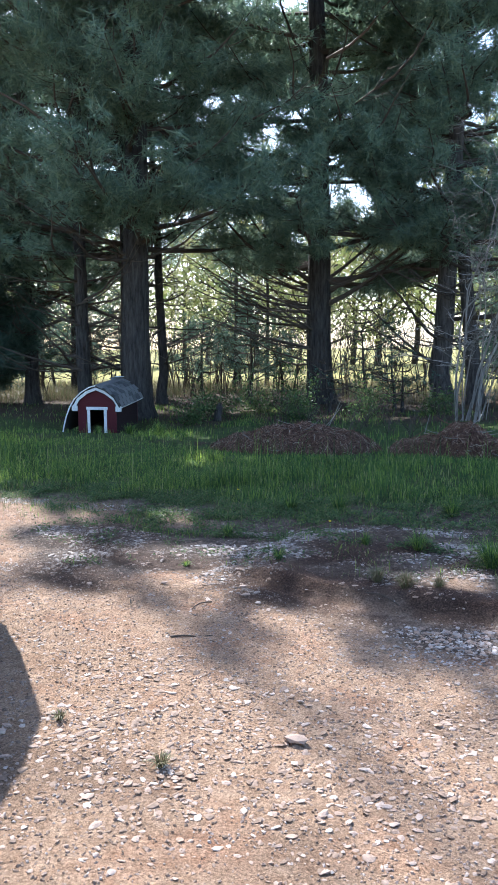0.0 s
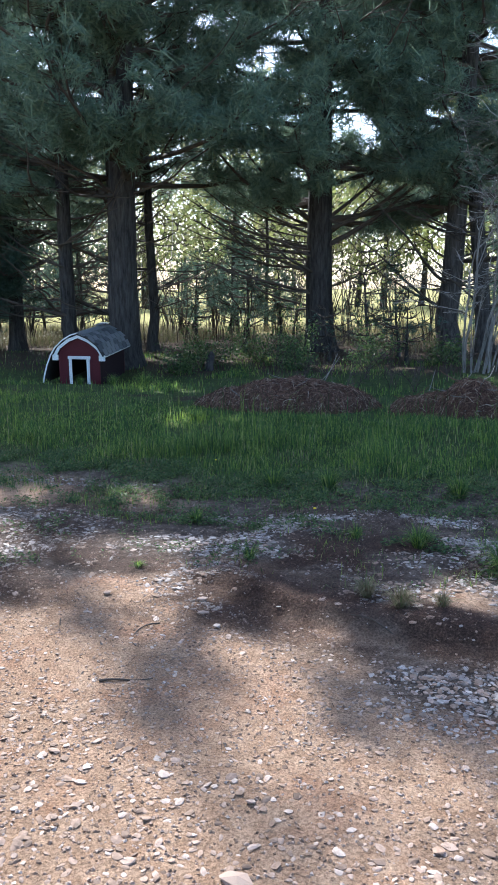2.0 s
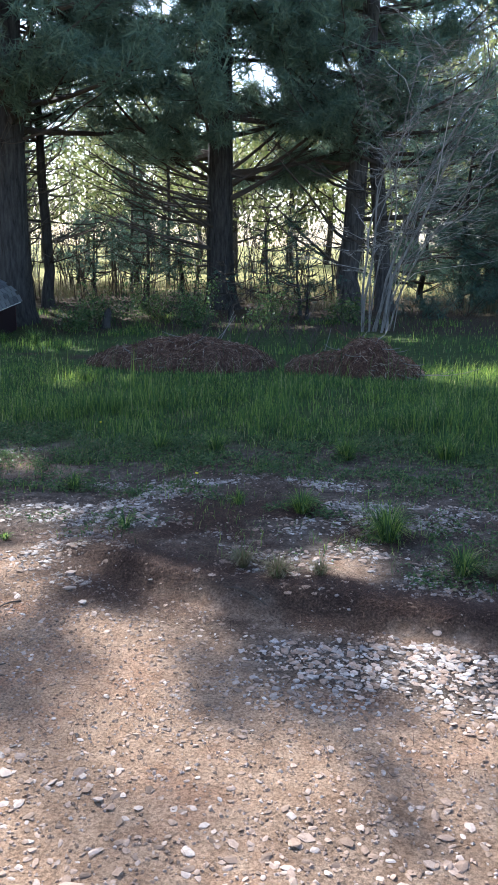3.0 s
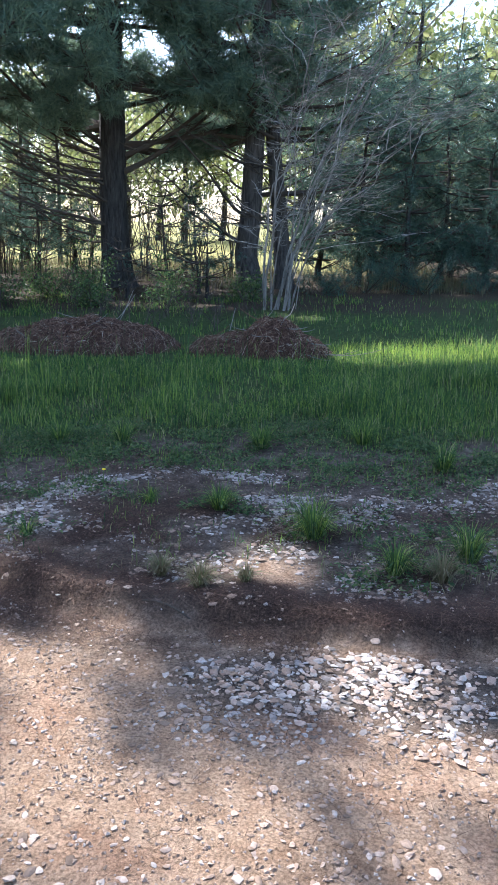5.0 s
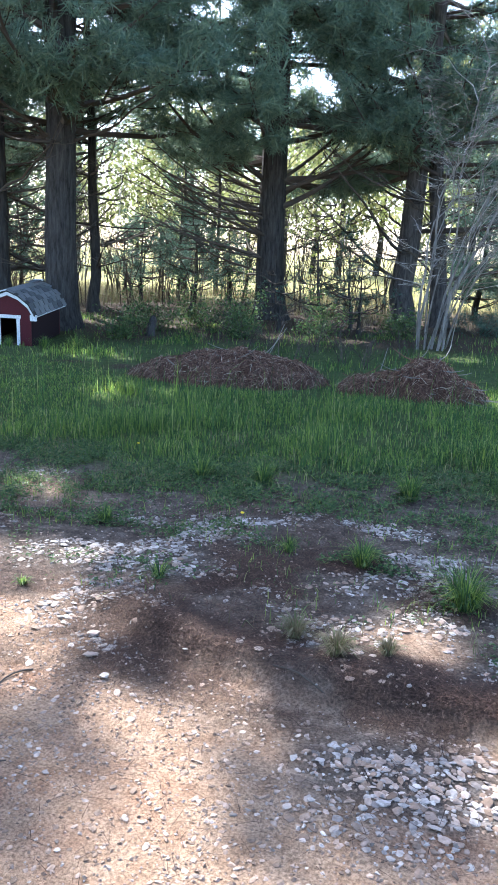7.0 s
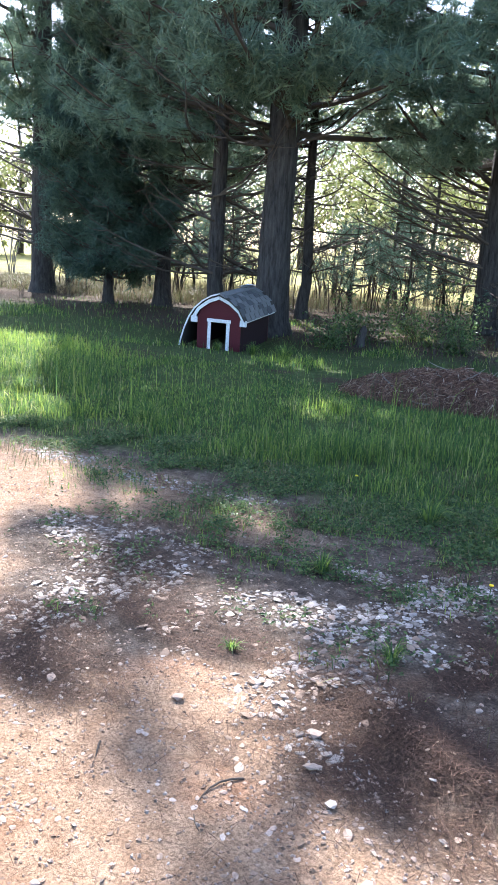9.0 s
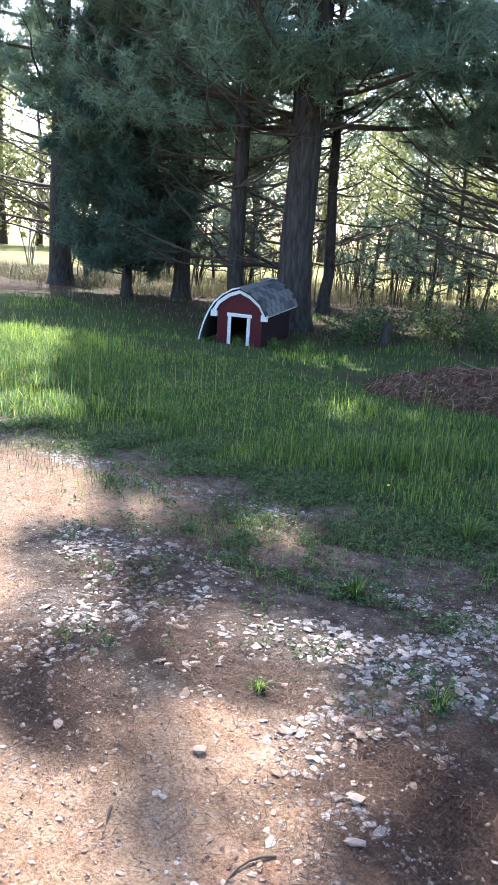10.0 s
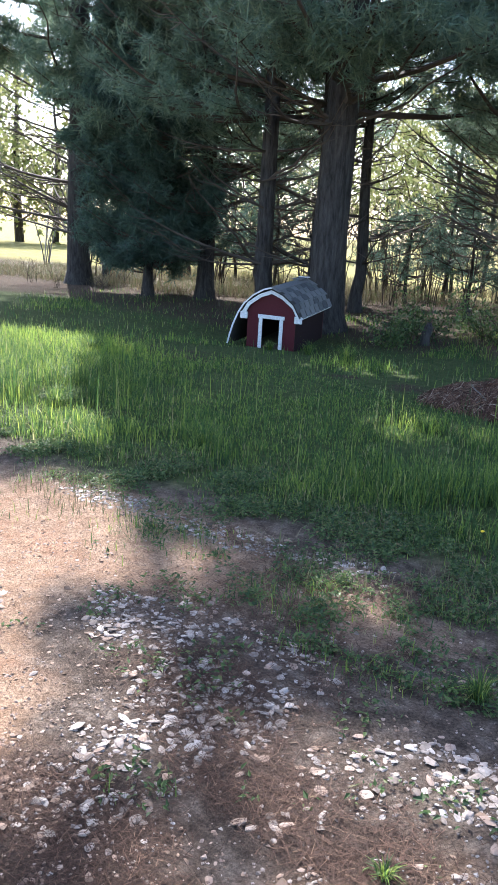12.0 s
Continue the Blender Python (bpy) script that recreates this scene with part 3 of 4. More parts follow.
# ---- broad-leaved trees beyond the field ----
def leafy_tree(x, y, height, spread, label):
    tree = tagged(new("leafy_tree"), label, "tree", "trees beyond the field")
    z0 = gz(x, y) - 0.1
    tree.location = (x, y, z0)
    h, at = Heap(), []
    trunk = np.stack([np.cumsum(rng.normal(0, 0.12, 7)), np.cumsum(rng.normal(0, 0.12, 7)), np.linspace(0, height * 0.8, 7)], -1)
    h.tube(trunk, np.linspace(height * 0.02, 0.05, 7), 8)
    part("trunk", h, BARK, tree)
    w = Heap()
    for k in range(16):
        t = rng.uniform(0.1, 1.0)
        b = along(trunk, t)
        path = limb_path(b, rng.uniform(0, 6.3), spread * rng.uniform(0.5, 1.0) * (1.15 - 0.5 * t), rng.uniform(0.3, 0.9), 0.05, 6)
        w.tube(path, (0.09, 0.02), 4)
        for q in range(17):
            s = rng.uniform(0.3, 1.05)
            c = along(path, s)
            at.append(c + rng.normal(0, 0.085 * spread, 3))
    tagged(part("branchwork", w, DARK_TWIG, tree), kind="stuff")
    c = Heap()
    foliage(c, at, 1.0, SPRAYS, 0.4)
    part("crown", c, LEAVES, tree)


for k in range(44):
    ang = radians(-26 + 92 * (k + rng.uniform(0, 0.8)) / 44)
    d = rng.uniform(58, 80) - 14 * (ang < radians(6))
    leafy_tree(-d * math.sin(ang), d * math.cos(ang), rng.uniform(12, 20) * (0.95 if ang < radians(6) else 1), rng.uniform(4.5, 6.5), "fresh green broad-leaved tree beyond the sunny field")


# ---- leafless shrubs ----
def bare_shrub(x, y, height, stems, spread, seed, toward=None, thick=0.035, label="leafless grey shrub with many thin upright stems", twig_count=9, mat=None, levels=2):
    shrub = tagged(new("bare_shrub"), label, "shrub")
    z0 = gz(x, y) - 0.04
    shrub.location = (x, y, z0)
    h, tw = Heap(), Heap()

    def grow(base, yaw, length, rise, radius, level, fan):
        m = (9, 6, 4, 4)[level]
        t = np.arange(m) / (m - 1)
        wob = np.cumsum(rng.normal(0, 0.1 * length / m ** 0.5, (m, 3)), axis=0) * t[:, None]
        out = fan * (t ** 1.5) * length
        p = np.stack([base[0] - math.sin(yaw) * out, base[1] + math.cos(yaw) * out, base[2] + length * rise * (t - 0.18 * t * t)], -1) + wob
        own = Heap() if level == 0 and thick > 0.02 else None
        (tw if level else own if own is not None else h).tube(p, (radius, max(radius * 0.25, 0.0025)), 6 if level == 0 else 3)
        if own is not None:
            part("stem", own, PALE_BARK, shrub)
        if level < levels:
            for _ in range(int(twig_count * (1 if level == 0 else 0.6))):
                s = rng.uniform(0.22, 1)
                grow(along(p, s), yaw + rng.normal(0, 1.0), length * rng.uniform(0.22, 0.5), rise * rng.uniform(0.1, 1.0), max(radius * 0.34, 0.0032), level + 1, spread)
    for k in range(stems):
        yaw = rng.uniform(0, 6.3) if toward is None else radians(toward) + 2.3 * (k / (stems - 1) - 0.5) + rng.normal(0, 0.15)
        grow((rng.normal(0, 0.05 + 3 * thick), rng.normal(0, 0.05 + 3 * thick), 0), yaw, height * rng.uniform(0.55, 1.05), rng.uniform(0.75, 1.1), thick * rng.uniform(0.6, 1.3), 0, spread * (0.3 + 1.0 * ((k * 0.618) % 1)))
    if mat or thick < 0.02:
        tagged(part("brushwood", h, mat or PALE_BARK, shrub), kind="stuff")
    tagged(part("brushwood", tw, TWIG if mat is None else mat, shrub), kind="stuff")
    return shrub


bare_shrub(-1.38, 16.2, 8.6, 8, 0.5, 1, toward=-66, thick=0.022, label="large leafless grey shrub fanning out from a cluster of stems", twig_count=10, levels=3)
bare_shrub(-1.2, 16.45, 6.8, 7, 0.74, 1, toward=-82, thick=0.016, label="leafless grey shrub arching over the grass", twig_count=8, levels=3)
for sx, sy, hh in [(-3.0, 13.6, .8), (-2.5, 14.1, .8), (-3.6, 14.2, .9), (-2.0, 13.6, .6), (-4.3, 15.2, .8), (-5.2, 16.4, .8), (-1.6, 14.6, .7), (-3.2, 15.2, .9),
                   (-17.0, 18.0, .6), (-16.0, 18.6, .8), (-15.2, 17.4, .5), (-18.6, 18.6, .8), (-12.2, 18.2, .8), (-11.6, 19.2, .9), (-16.8, 20.2, .9), (-13.8, 17.6, .5)]:
    bare_shrub(sx, sy, hh, 7, 0.45, 2, thick=0.005, label="low tangle of dry brown stalks", twig_count=5, levels=1, mat=DARK_TWIG)
for sx, sy, hh in [(-11.0, 21.5, 3.4), (-12.6, 20.6, 3.0), (-9.0, 22.6, 3.2), (-7.8, 21.6, 3.0), (-6.8, 22.8, 3.4), (-14.6, 21.5, 3.2), (-16.2, 20.8, 3.0), (-19.5, 21.5, 3.4),
                   (-4.2, 23.5, 3.2), (-10.0, 24.5, 3.6), (-8.4, 26.0, 3.4), (-13.4, 24.0, 3.6), (-17.5, 23.5, 3.4), (-5.6, 25.6, 3.4), (-3.4, 24.6, 3.0)]:
    bare_shrub(sx, sy, hh, 7, 0.34, 3, thick=0.016, label="leafless twiggy brush at the wood's edge", twig_count=6, mat=DARK_TWIG, levels=2)

for k in range(26):
    sx = rng.uniform(-21, 1.5)
    bare_shrub(sx, rng.uniform(20.5, 27) + 0.1 * abs(sx + 6), rng.uniform(2.6, 4.6), 6, 0.34, 3, thick=0.014, label="leafless twiggy brush at the wood's edge", twig_count=6, mat=DARK_TWIG, levels=2)
for k in range(26):
    ang, d = radians(-14 + 66 * (k + rng.uniform(0, 0.9)) / 26), rng.uniform(33, 48)
    bare_shrub(-d * math.sin(ang), d * math.cos(ang), rng.uniform(4, 9), 7, 0.4, 4, thick=0.019, label="sunlit leafless young tree beside the field", twig_count=6, mat=TWIG, levels=2)


# ---- low green bushes ----
def bush(x, y, w, h, mat, size, label):
    thing = tagged(new("bush"), label, "bush")
    thing.location = (x, y, gz(x, y) - 0.03)
    stems, at = Heap(), []
    for k in range(9):
        p = limb_path((0, 0, 0), rng.uniform(0, 6.3), w * rng.uniform(0.3, 1), h / w * rng.uniform(0.6, 1.3), 0.02, 5)
        stems.tube(p, (0.012, 0.004), 4)
        for q in range(16):
            s = rng.uniform(0.35, 1.05)
            c = along(p, s)
            at.append(c + rng.normal(0, 0.1, 3))
    tagged(part("brushwood", stems, DARK_TWIG, thing), kind="stuff")
    hp = Heap()
    foliage(hp, at, size, SPRAYS if mat is WEED or mat is LEAVES else TUFTS)
    part("leaves", hp, mat, thing)


for bx, by, bw, bh in [(-5.4, 17.6, .9, .9), (-6.2, 18.2, .8, .8), (-4.9, 16.9, .7, .6), (-6.9, 17.2, .6, .6), (-3.6, 17.8, .7, .7), (-2.2, 18.4, .6, .6), (-7.2, 16.2, .4, .5),
                       (0.3, 20.3, 1.1, 1.0), (-0.6, 19.6, .9, .8), (1.6, 20.4, 1.1, .9), (2.9, 20.8, 1.0, .9)]:
    bush(bx, by, bw, bh, DARK_NEEDLES if bx > -1 else WEED, 0.16, "dense low green bush at the wood's edge")


# ---- dog house ----
def box(bm, x0, x1, y0, y1, z0, z1, bevel=0.0):
    vs = [bm.verts.new(p) for p in ((x0, y0, z0), (x1, y0, z0), (x1, y1, z0), (x0, y1, z0), (x0, y0, z1), (x1, y0, z1), (x1, y1, z1), (x0, y1, z1))]
    fs = [bm.faces.new([vs[k] for k in f]) for f in ((3, 2, 1, 0), (4, 5, 6, 7), (0, 1, 5, 4), (1, 2, 6, 5), (2, 3, 7, 6), (3, 0, 4, 7))]
    if bevel:
        bmesh.ops.bevel(bm, geom=list({e for f in fs for e in f.edges}), offset=bevel, segments=1, affect="EDGES", profile=0.5)
    return bm


def strip(bm, line, half_y, thick):
    """A board bent along a line in x and z, centred on y = 0."""
    line = [Vector((p[0], 0, p[1])) for p in line]
    rings = []
    for k, p in enumerate(line):
        d = (line[min(k + 1, len(line) - 1)] - line[max(k - 1, 0)]).normalized()
        n = Vector((-d.z, 0, d.x)) * thick / 2
        rings.append([bm.verts.new(q) for q in (p - n + Vector((0, -half_y, 0)), p + n + Vector((0, -half_y, 0)), p + n + Vector((0, half_y, 0)), p - n + Vector((0, half_y, 0)))])
    for a, b in zip(rings, rings[1:]):
        for k in range(4):
            bm.faces.new((a[k], a[(k + 1) % 4], b[(k + 1) % 4], b[k]))
    bm.faces.new(rings[0][::-1])
    bm.faces.new(rings[-1])
    bmesh.ops.recalc_face_normals(bm, faces=bm.faces)
    return bm


def panel(bm, outline, hole, y0, y1):
    """An upright wall panel cut by a door opening that reaches its foot."""
    left, right, top = hole
    under = [p for p in outline if p[1] > top]
    polys = [[(outline[0][0], 0), (left, 0), (left, top), (outline[0][0], top)], [(right, 0), (outline[-1][0], 0), (outline[-1][0], top), (right, top)],
             [(outline[0][0], top), (left, top), (right, top), (outline[-1][0], top)] + under[::-1]]
    for poly in polys:
        fa, fb = [bm.verts.new((x, y0, z)) for x, z in poly], [bm.verts.new((x, y1, z)) for x, z in poly]
        bm.faces.new(fa)
        bm.faces.new(fb[::-1])
        for k in range(len(poly)):
            bm.faces.new((fa[k], fb[k], fb[(k + 1) % len(poly)], fa[(k + 1) % len(poly)]))
    bmesh.ops.recalc_face_normals(bm, faces=bm.faces)
    return bm


def dog_house():
    house = tagged(new("dog_house"), "small red barn-shaped dog house with white trim and grey shingles", "dog house")
    house.matrix_world = pose(-8.53, 14.48, gz(-8.5, 14.5) - 0.03, 3.0, 1.0, 13) @ Matrix.Scale(1.2, 4)
    w, d = 0.335, 1.4                       # half width, depth
    slope = [(-w, 0.5), (-0.27, 0.62), (-0.14, 0.735), (0, 0.8), (0.14, 0.735), (0.27, 0.62), (w, 0.5)]
    wall = part("front_wall", panel(bmesh.new(), slope, (-0.125, 0.125, 0.42), 0, 0.02), RED, house)
    part("back_wall", panel(bmesh.new(), slope, (-0.001, 0.001, 0.002), d - 0.02, d), RED, house)
    # side boards much darker than the front wall
    part("side_wall", box(bmesh.new(), -w, -w + 0.02, 0.021, d - 0.021, 0, 0.5), DARK_RED, house, "side boards in blackened red paint")
    part("side_wall", box(bmesh.new(), w - 0.02, w, 0.021, d - 0.021, 0, 0.5), DARK_RED, house, "side boards in blackened red paint")
    part("floor_board", box(bmesh.new(), -w + 0.022, w - 0.022, 0.022, d - 0.022, 0.03, 0.05), INSIDE, house)
    for x0, x1, z0, z1 in ((-0.17, -0.12, 0, 0.42), (0.12, 0.17, 0, 0.42), (-0.185, 0.185, 0.422, 0.472)):
        part("door_trim", box(bmesh.new(), x0, x1, -0.018, -0.002, z0, z1, 0.004), WHITE, wall, "white painted door trim")
    over = [(x * 1.16 if abs(x) > 0.1 else x, z + 0.02) for x, z in slope]
    over[0], over[-1] = (-0.41, 0.475), (0.41, 0.475)
    # roof deck, with its shingles in courses
    right = over[3:]
    deck = part("roof", strip(bmesh.new(), right, 0.5 * (d + 0.12), 0.016), FELT, house, "bent roof boards under shingles", Matrix.Translation((0, d / 2, 0)))
    # the other slope has slipped and hangs to the ground as a bowed sheet
    sheet = [(0.0, 0.835), (-0.12, 0.80), (-0.26, 0.715), (-0.38, 0.60), (-0.46, 0.47), (-0.53, 0.30), (-0.575, 0.14), (-0.60, 0.02)]
    slip = part("slipped_roof_sheet", strip(bmesh.new(), sheet, 0.5 * (d + 0.1), 0.014), FELT, house, "slipped roof sheet bowed down to the ground", Matrix.Translation((0, d / 2 + 0.02, 0)))
    edge = [(x, z + 0.004) for x, z in sheet]
    part("sheet_edge", strip(bmesh.new(), edge, 0.008, 0.02), WHITE, slip, "pale bowed edge strip", Matrix.Translation((0, -d / 2 - 0.06, 0)))
    for line in ((over[3:]), (over[:4])):
        part("gable_trim", strip(bmesh.new(), [(x, z - 0.035) for x, z in line], 0.011, 0.048), WHITE, house, "white bent gable trim board", Matrix.Translation((0, -0.03, 0)))
    for x in (-0.43, 0.33):
        part("eave_block", box(bmesh.new(), x, x + 0.1, -0.042, -0.004, 0.40, 0.49, 0.005), WHITE, house, "white block at the eave")
    part("eave_trim", box(bmesh.new(), 0.402, 0.42, 0.02, d + 0.05, 0.45, 0.475, 0.003), WHITE, house, "white eave strip")
    # shingles: six courses over the bent slope
    pts = [Vector((x, 0, z)) for x, z in right]
    cum = [0]
    for a, b in zip(pts, pts[1:]):
        cum.append(cum[-1] + (b - a).length)
    shape = box(bmesh.new(), -0.062, 0.062, -0.088, 0.088, -0.003, 0.004, 0.002)
    data = bpy.data.meshes.new("shingle")
    shape.to_mesh(data)
    shape.free()
    data.materials.append(SHINGLE)
    for c in range(6):
        s = (c + 0.5) / 6 * cum[-1]
        x, z = np.interp(s, cum, [p.x for p in pts]), np.interp(s, cum, [p.z for p in pts])
        k = min(np.searchsorted(cum, s) - 1, len(pts) - 2)
        a = math.atan2(pts[k + 1].z - pts[k].z, pts[k + 1].x - pts[k].x)
        n = 7
        for q in range(n + 1):
            y = -0.06 + (q + (0.5 if c % 2 else 0)) * (d + 0.1) / n
            if y > d + 0.0:
                continue
            part("shingle", data, SHINGLE, deck, "", Matrix.Translation((x - math.sin(a) * 0.014, y - d / 2 + 0.08, z + math.cos(a) * 0.014))
                 @ Matrix.Rotation(-a + 0.05, 4, "Y") @ Matrix.Rotation(rng.normal(0, 0.012), 4, "Z"))
    part("ridge_cap", strip(bmesh.new(), [(-0.09, 0.80), (0, 0.838), (0.09, 0.80)], 0.5 * (d + 0.06), 0.012), SHINGLE, house, "", Matrix.Translation((0, d / 2 + 0.02, 0.012)))
    for k in range(3):
        part("ridge_cap", box(bmesh.new(), -0.075, 0.075, 0, 0.16, 0, 0.012, 0.004), WHITE if k == 2 else SHINGLE, house, "", pose(0.0, d - 0.4 + k * 0.15, 0.853, 0, 0, 0))


dog_house()


# ---- heaps of raked needles and brushwood ----
def debris(x, y, lobes, straws, sticks, label, long_sticks=()):
    pile = tagged(new("debris_pile"), label, "debris pile", "raked piles")
    z0 = gz(x, y)
    pile.location = (x, y, z0)

    def top(px, py):
        h = np.zeros(np.shape(px))
        for cx, cy, rx, ry, hh in lobes:
            r2 = ((px - cx) / rx) ** 2 + ((py - cy) / ry) ** 2
            h = np.maximum(h, hh * np.clip(1 - r2, 0, 1) ** 0.8)
        return h * (0.8 + 0.4 * fbm(px, py, 0.25, 41))
    ext = 1.5
    ax = np.linspace(-ext, ext, 70)
    gxx, gyy = np.meshgrid(ax, ax)
    zz = top(gxx, gyy) - 0.05
    v = np.stack([gxx, gyy, zz], -1).reshape(-1, 3)
    ii, jj = np.meshgrid(np.arange(69), np.arange(69), indexing="ij")
    q = ii * 70 + jj
    f = np.stack([q, q + 1, q + 71, q + 70], -1).reshape(-1, 4)
    keep = zz.ravel()[f].max(1) > -0.045
    part("mound", array_mesh("mound", v, f[keep], False), MOUND, pile)

    def sprinkle(n, length, width, lift):
        px, py = rng.uniform(-ext, ext, n * 4), rng.uniform(-ext, ext, n * 4)
        h = top(px, py)
        ok = np.nonzero(h > 0.01)[0][:n]
        n = len(ok)
        base = np.stack([px[ok], py[ok], h[ok] + rng.uniform(-0.02, lift, n)], -1)
        a = rng.uniform(0, 6.28, n)
        ln = length * rng.uniform(0.4, 1.2, n)
        gx1 = (top(px[ok] + 0.03, py[ok]) - h[ok]) / 0.03
        gy1 = (top(px[ok], py[ok] + 0.03) - h[ok]) / 0.03
        dirv = np.stack([np.cos(a), np.sin(a), np.clip(gx1 * np.cos(a) + gy1 * np.sin(a), -1, 1) + rng.normal(0, 0.4, n)], -1)
        dirv /= np.linalg.norm(dirv, axis=1)[:, None]
        up = np.cross(dirv, rng.normal(size=(n, 3)))
        up /= np.linalg.norm(up, axis=1)[:, None]
        sag = np.array([0, 0, -1.0]) * (ln * 0.08)[:, None]
        p0, p1, p2 = base - dirv * ln[:, None] / 2, base - sag, base + dirv * ln[:, None] / 2
        w = up * width
        vv = np.stack([p0 - w, p0 + w, p1 - w, p1 + w, p2], 1).reshape(-1, 3)
        k = (np.arange(n) * 5)[:, None]
        return vv, np.concatenate([k + (0, 1, 3), k + (0, 3, 2), k + (2, 3, 4)])
    hp = Heap()
    hp.add(*sprinkle(straws, 0.15, 0.0026, 0.035))
    tagged(part("needle_litter", hp, STRAW, pile), kind="stuff")
    for k in range(sticks):
        px, py = rng.uniform(-0.8, 0.8, 2)
        hh = float(top(np.array([px]), np.array([py]))[0])
        if hh < 0.04:
            continue
        s, yaw, ln = Heap(), rng.uniform(0, 6.3), rng.uniform(0.12, 0.4)
        p = limb_path((px, py, hh + 0.0), yaw, ln, rng.uniform(-0.5, 0.45), 0.0, 5, 0.08)
        s.tube(p, np.linspace(0.006, 0.0025, 5) * rng.uniform(0.7, 1.5), 5)
        part("stick", s, TWIG if k % 3 else STRAW, pile)
    for px, py, pz, yaw, ln, rise in long_sticks:
        s = Heap()
        p = limb_path((px, py, pz), radians(yaw), ln, rise, 0, 6, 0.05)
        s.tube(p, (0.006, 0.003), 6)
        part("stick", s, TWIG, pile, "pale bare stick")


MOUND, nodes, links, b = material("needle_mound", 0.95)
links.new(ramp(nodes, links, noise_tex(nodes, links, 70, 6, rough=0.75), [(0.33, (0.03, 0.018, 0.013)), (0.55, (0.13, 0.068, 0.046)), (0.72, (0.27, 0.17, 0.115))]), b.inputs["Base Color"])
bump(nodes, links, b, noise_tex(nodes, links, 60, 6), 1.0, 0.03)
debris(-3.35, 11.65, [(-.1, 0, 1.05, .75, .37), (.4, .1, .75, .6, .3), (-.75, -.1, .7, .5, .22)], 12000, 34,
       "broad low heap of raked reddish-brown pine needles", [(0.25, 0.2, 0.3, -60, 0.3, 1.1), (0.3, 0.25, 0.3, -40, 0.25, 1.5)])
debris(-1.1, 11.12, [(.12, 0, .5, .42, .42), (.42, -.1, .42, .32, .24), (-.25, .05, .42, .36, .26), (-.6, .15, .3, .3, .15)], 12000, 120,
       "heaped brush pile of pale sticks and brown needles", [(-0.45, 0.1, 0.15, -20, 0.25, 1.3), (0.55, -0.2, 0.08, -100, 0.9, -0.04)])

# broken stumps
for sx, sy, sh in [(-6.75, 16.6, .42), (-7.3, 20.2, .3)]:
    h = Heap()
    h.tube([(0, 0, 0), (0.01, 0, sh * .4), (0.05, 0.02, sh * .8), (0.06, 0.02, sh)], [.11, .085, .075, .03], 9)
    s = tagged(part("broken_stump", h, BARK), "short dark broken stump in needle litter", "stump")
    s.location = (sx, sy, gz(sx, sy) - 0.03)


# ---- unseen car, added to cast a shadow on the drive ----
def unseen_car():
    car = tagged(new("unseen_car"), "dark parked estate car standing on the gravel drive", "car")
    car.matrix_world = pose(-3.48, 1.85, gz(-3.48, 1.85) - 0.01, 0, 0, 18)
    side = [(-2.2, 0.35), (-2.25, 0.75), (-1.3, 1.0), (-0.5, 1.75), (0.2, 1.86), (1.7, 1.84), (2.04, 1.72), (2.08, 1.0), (2.08, 0.6), (2.0, 0.35)]
    bm = bmesh.new()
    rows = []
    for x, narrow in ((-0.93, 0.9), (-0.90, 1.0), (0.90, 1.0), (0.93, 0.9)):
        rows.append([bm.verts.new((x * (1 - 0.06 * max(0, z - 1.0)), y * (0.985 if narrow < 1 else 1), z if narrow == 1 or z < 1.2 else z - 0.05)) for y, z in side])
    for a, b2 in zip(rows, rows[1:]):
        for k in range(len(side)):
            q = (k + 1) % len(side)
            bm.faces.new((a[k], a[q], b2[q], b2[k]))
    bm.faces.new(rows[0][::-1])
    bm.faces.new(rows[-1])
    bmesh.ops.recalc_face_normals(bm, faces=bm.faces)
    part("body", bm, CAR, car)
    for x in (-0.875, 0.875):
        for y0, y1 in ((-0.75, 0.3), (0.36, 1.2), (1.26, 1.8)):
            bm = bmesh.new()
            box(bm, x - 0.06, x + 0.06, y0, y1, 1.06, 1.58, 0.02)
            for v in bm.verts:
                v.co.x *= 1 - 0.06 * max(0, v.co.z - 1.0)
                if y0 < 0 and v.co.y < 0 and v.co.z > 1.3:
                    v.co.y += 0.4
            part("side_window", bm, CAR_GLASS, car, "dark tinted window")
        for y in (-1.4, 1.4):
            bm = bmesh.new()
            bmesh.ops.create_cone(bm, cap_ends=True, segments=24, radius1=0.34, radius2=0.34, depth=0.2, matrix=Matrix.Rotation(radians(90), 4, "Y"))
            bmesh.ops.bevel(bm, geom=list(bm.edges), offset=0.02, segments=1, affect="EDGES")
            wheel = part("wheel", bm, RUBBER, car, "black tyre", Matrix.Translation((x * 0.98, y, 0.34)))
            bm = bmesh.new()
            bmesh.ops.create_cone(bm, cap_ends=True, segments=18, radius1=0.21, radius2=0.19, depth=0.215, matrix=Matrix.Rotation(radians(90), 4, "Y"))
            part("rim", bm, RIM, wheel, "grey metal rim")
        part("tail_light", box(bmesh.new(), x * 0.92 - 0.08, x * 0.92 + 0.08, 2.02, 2.095, 0.8, 1.05, 0.02), RED_LENS, car, "red tail light")


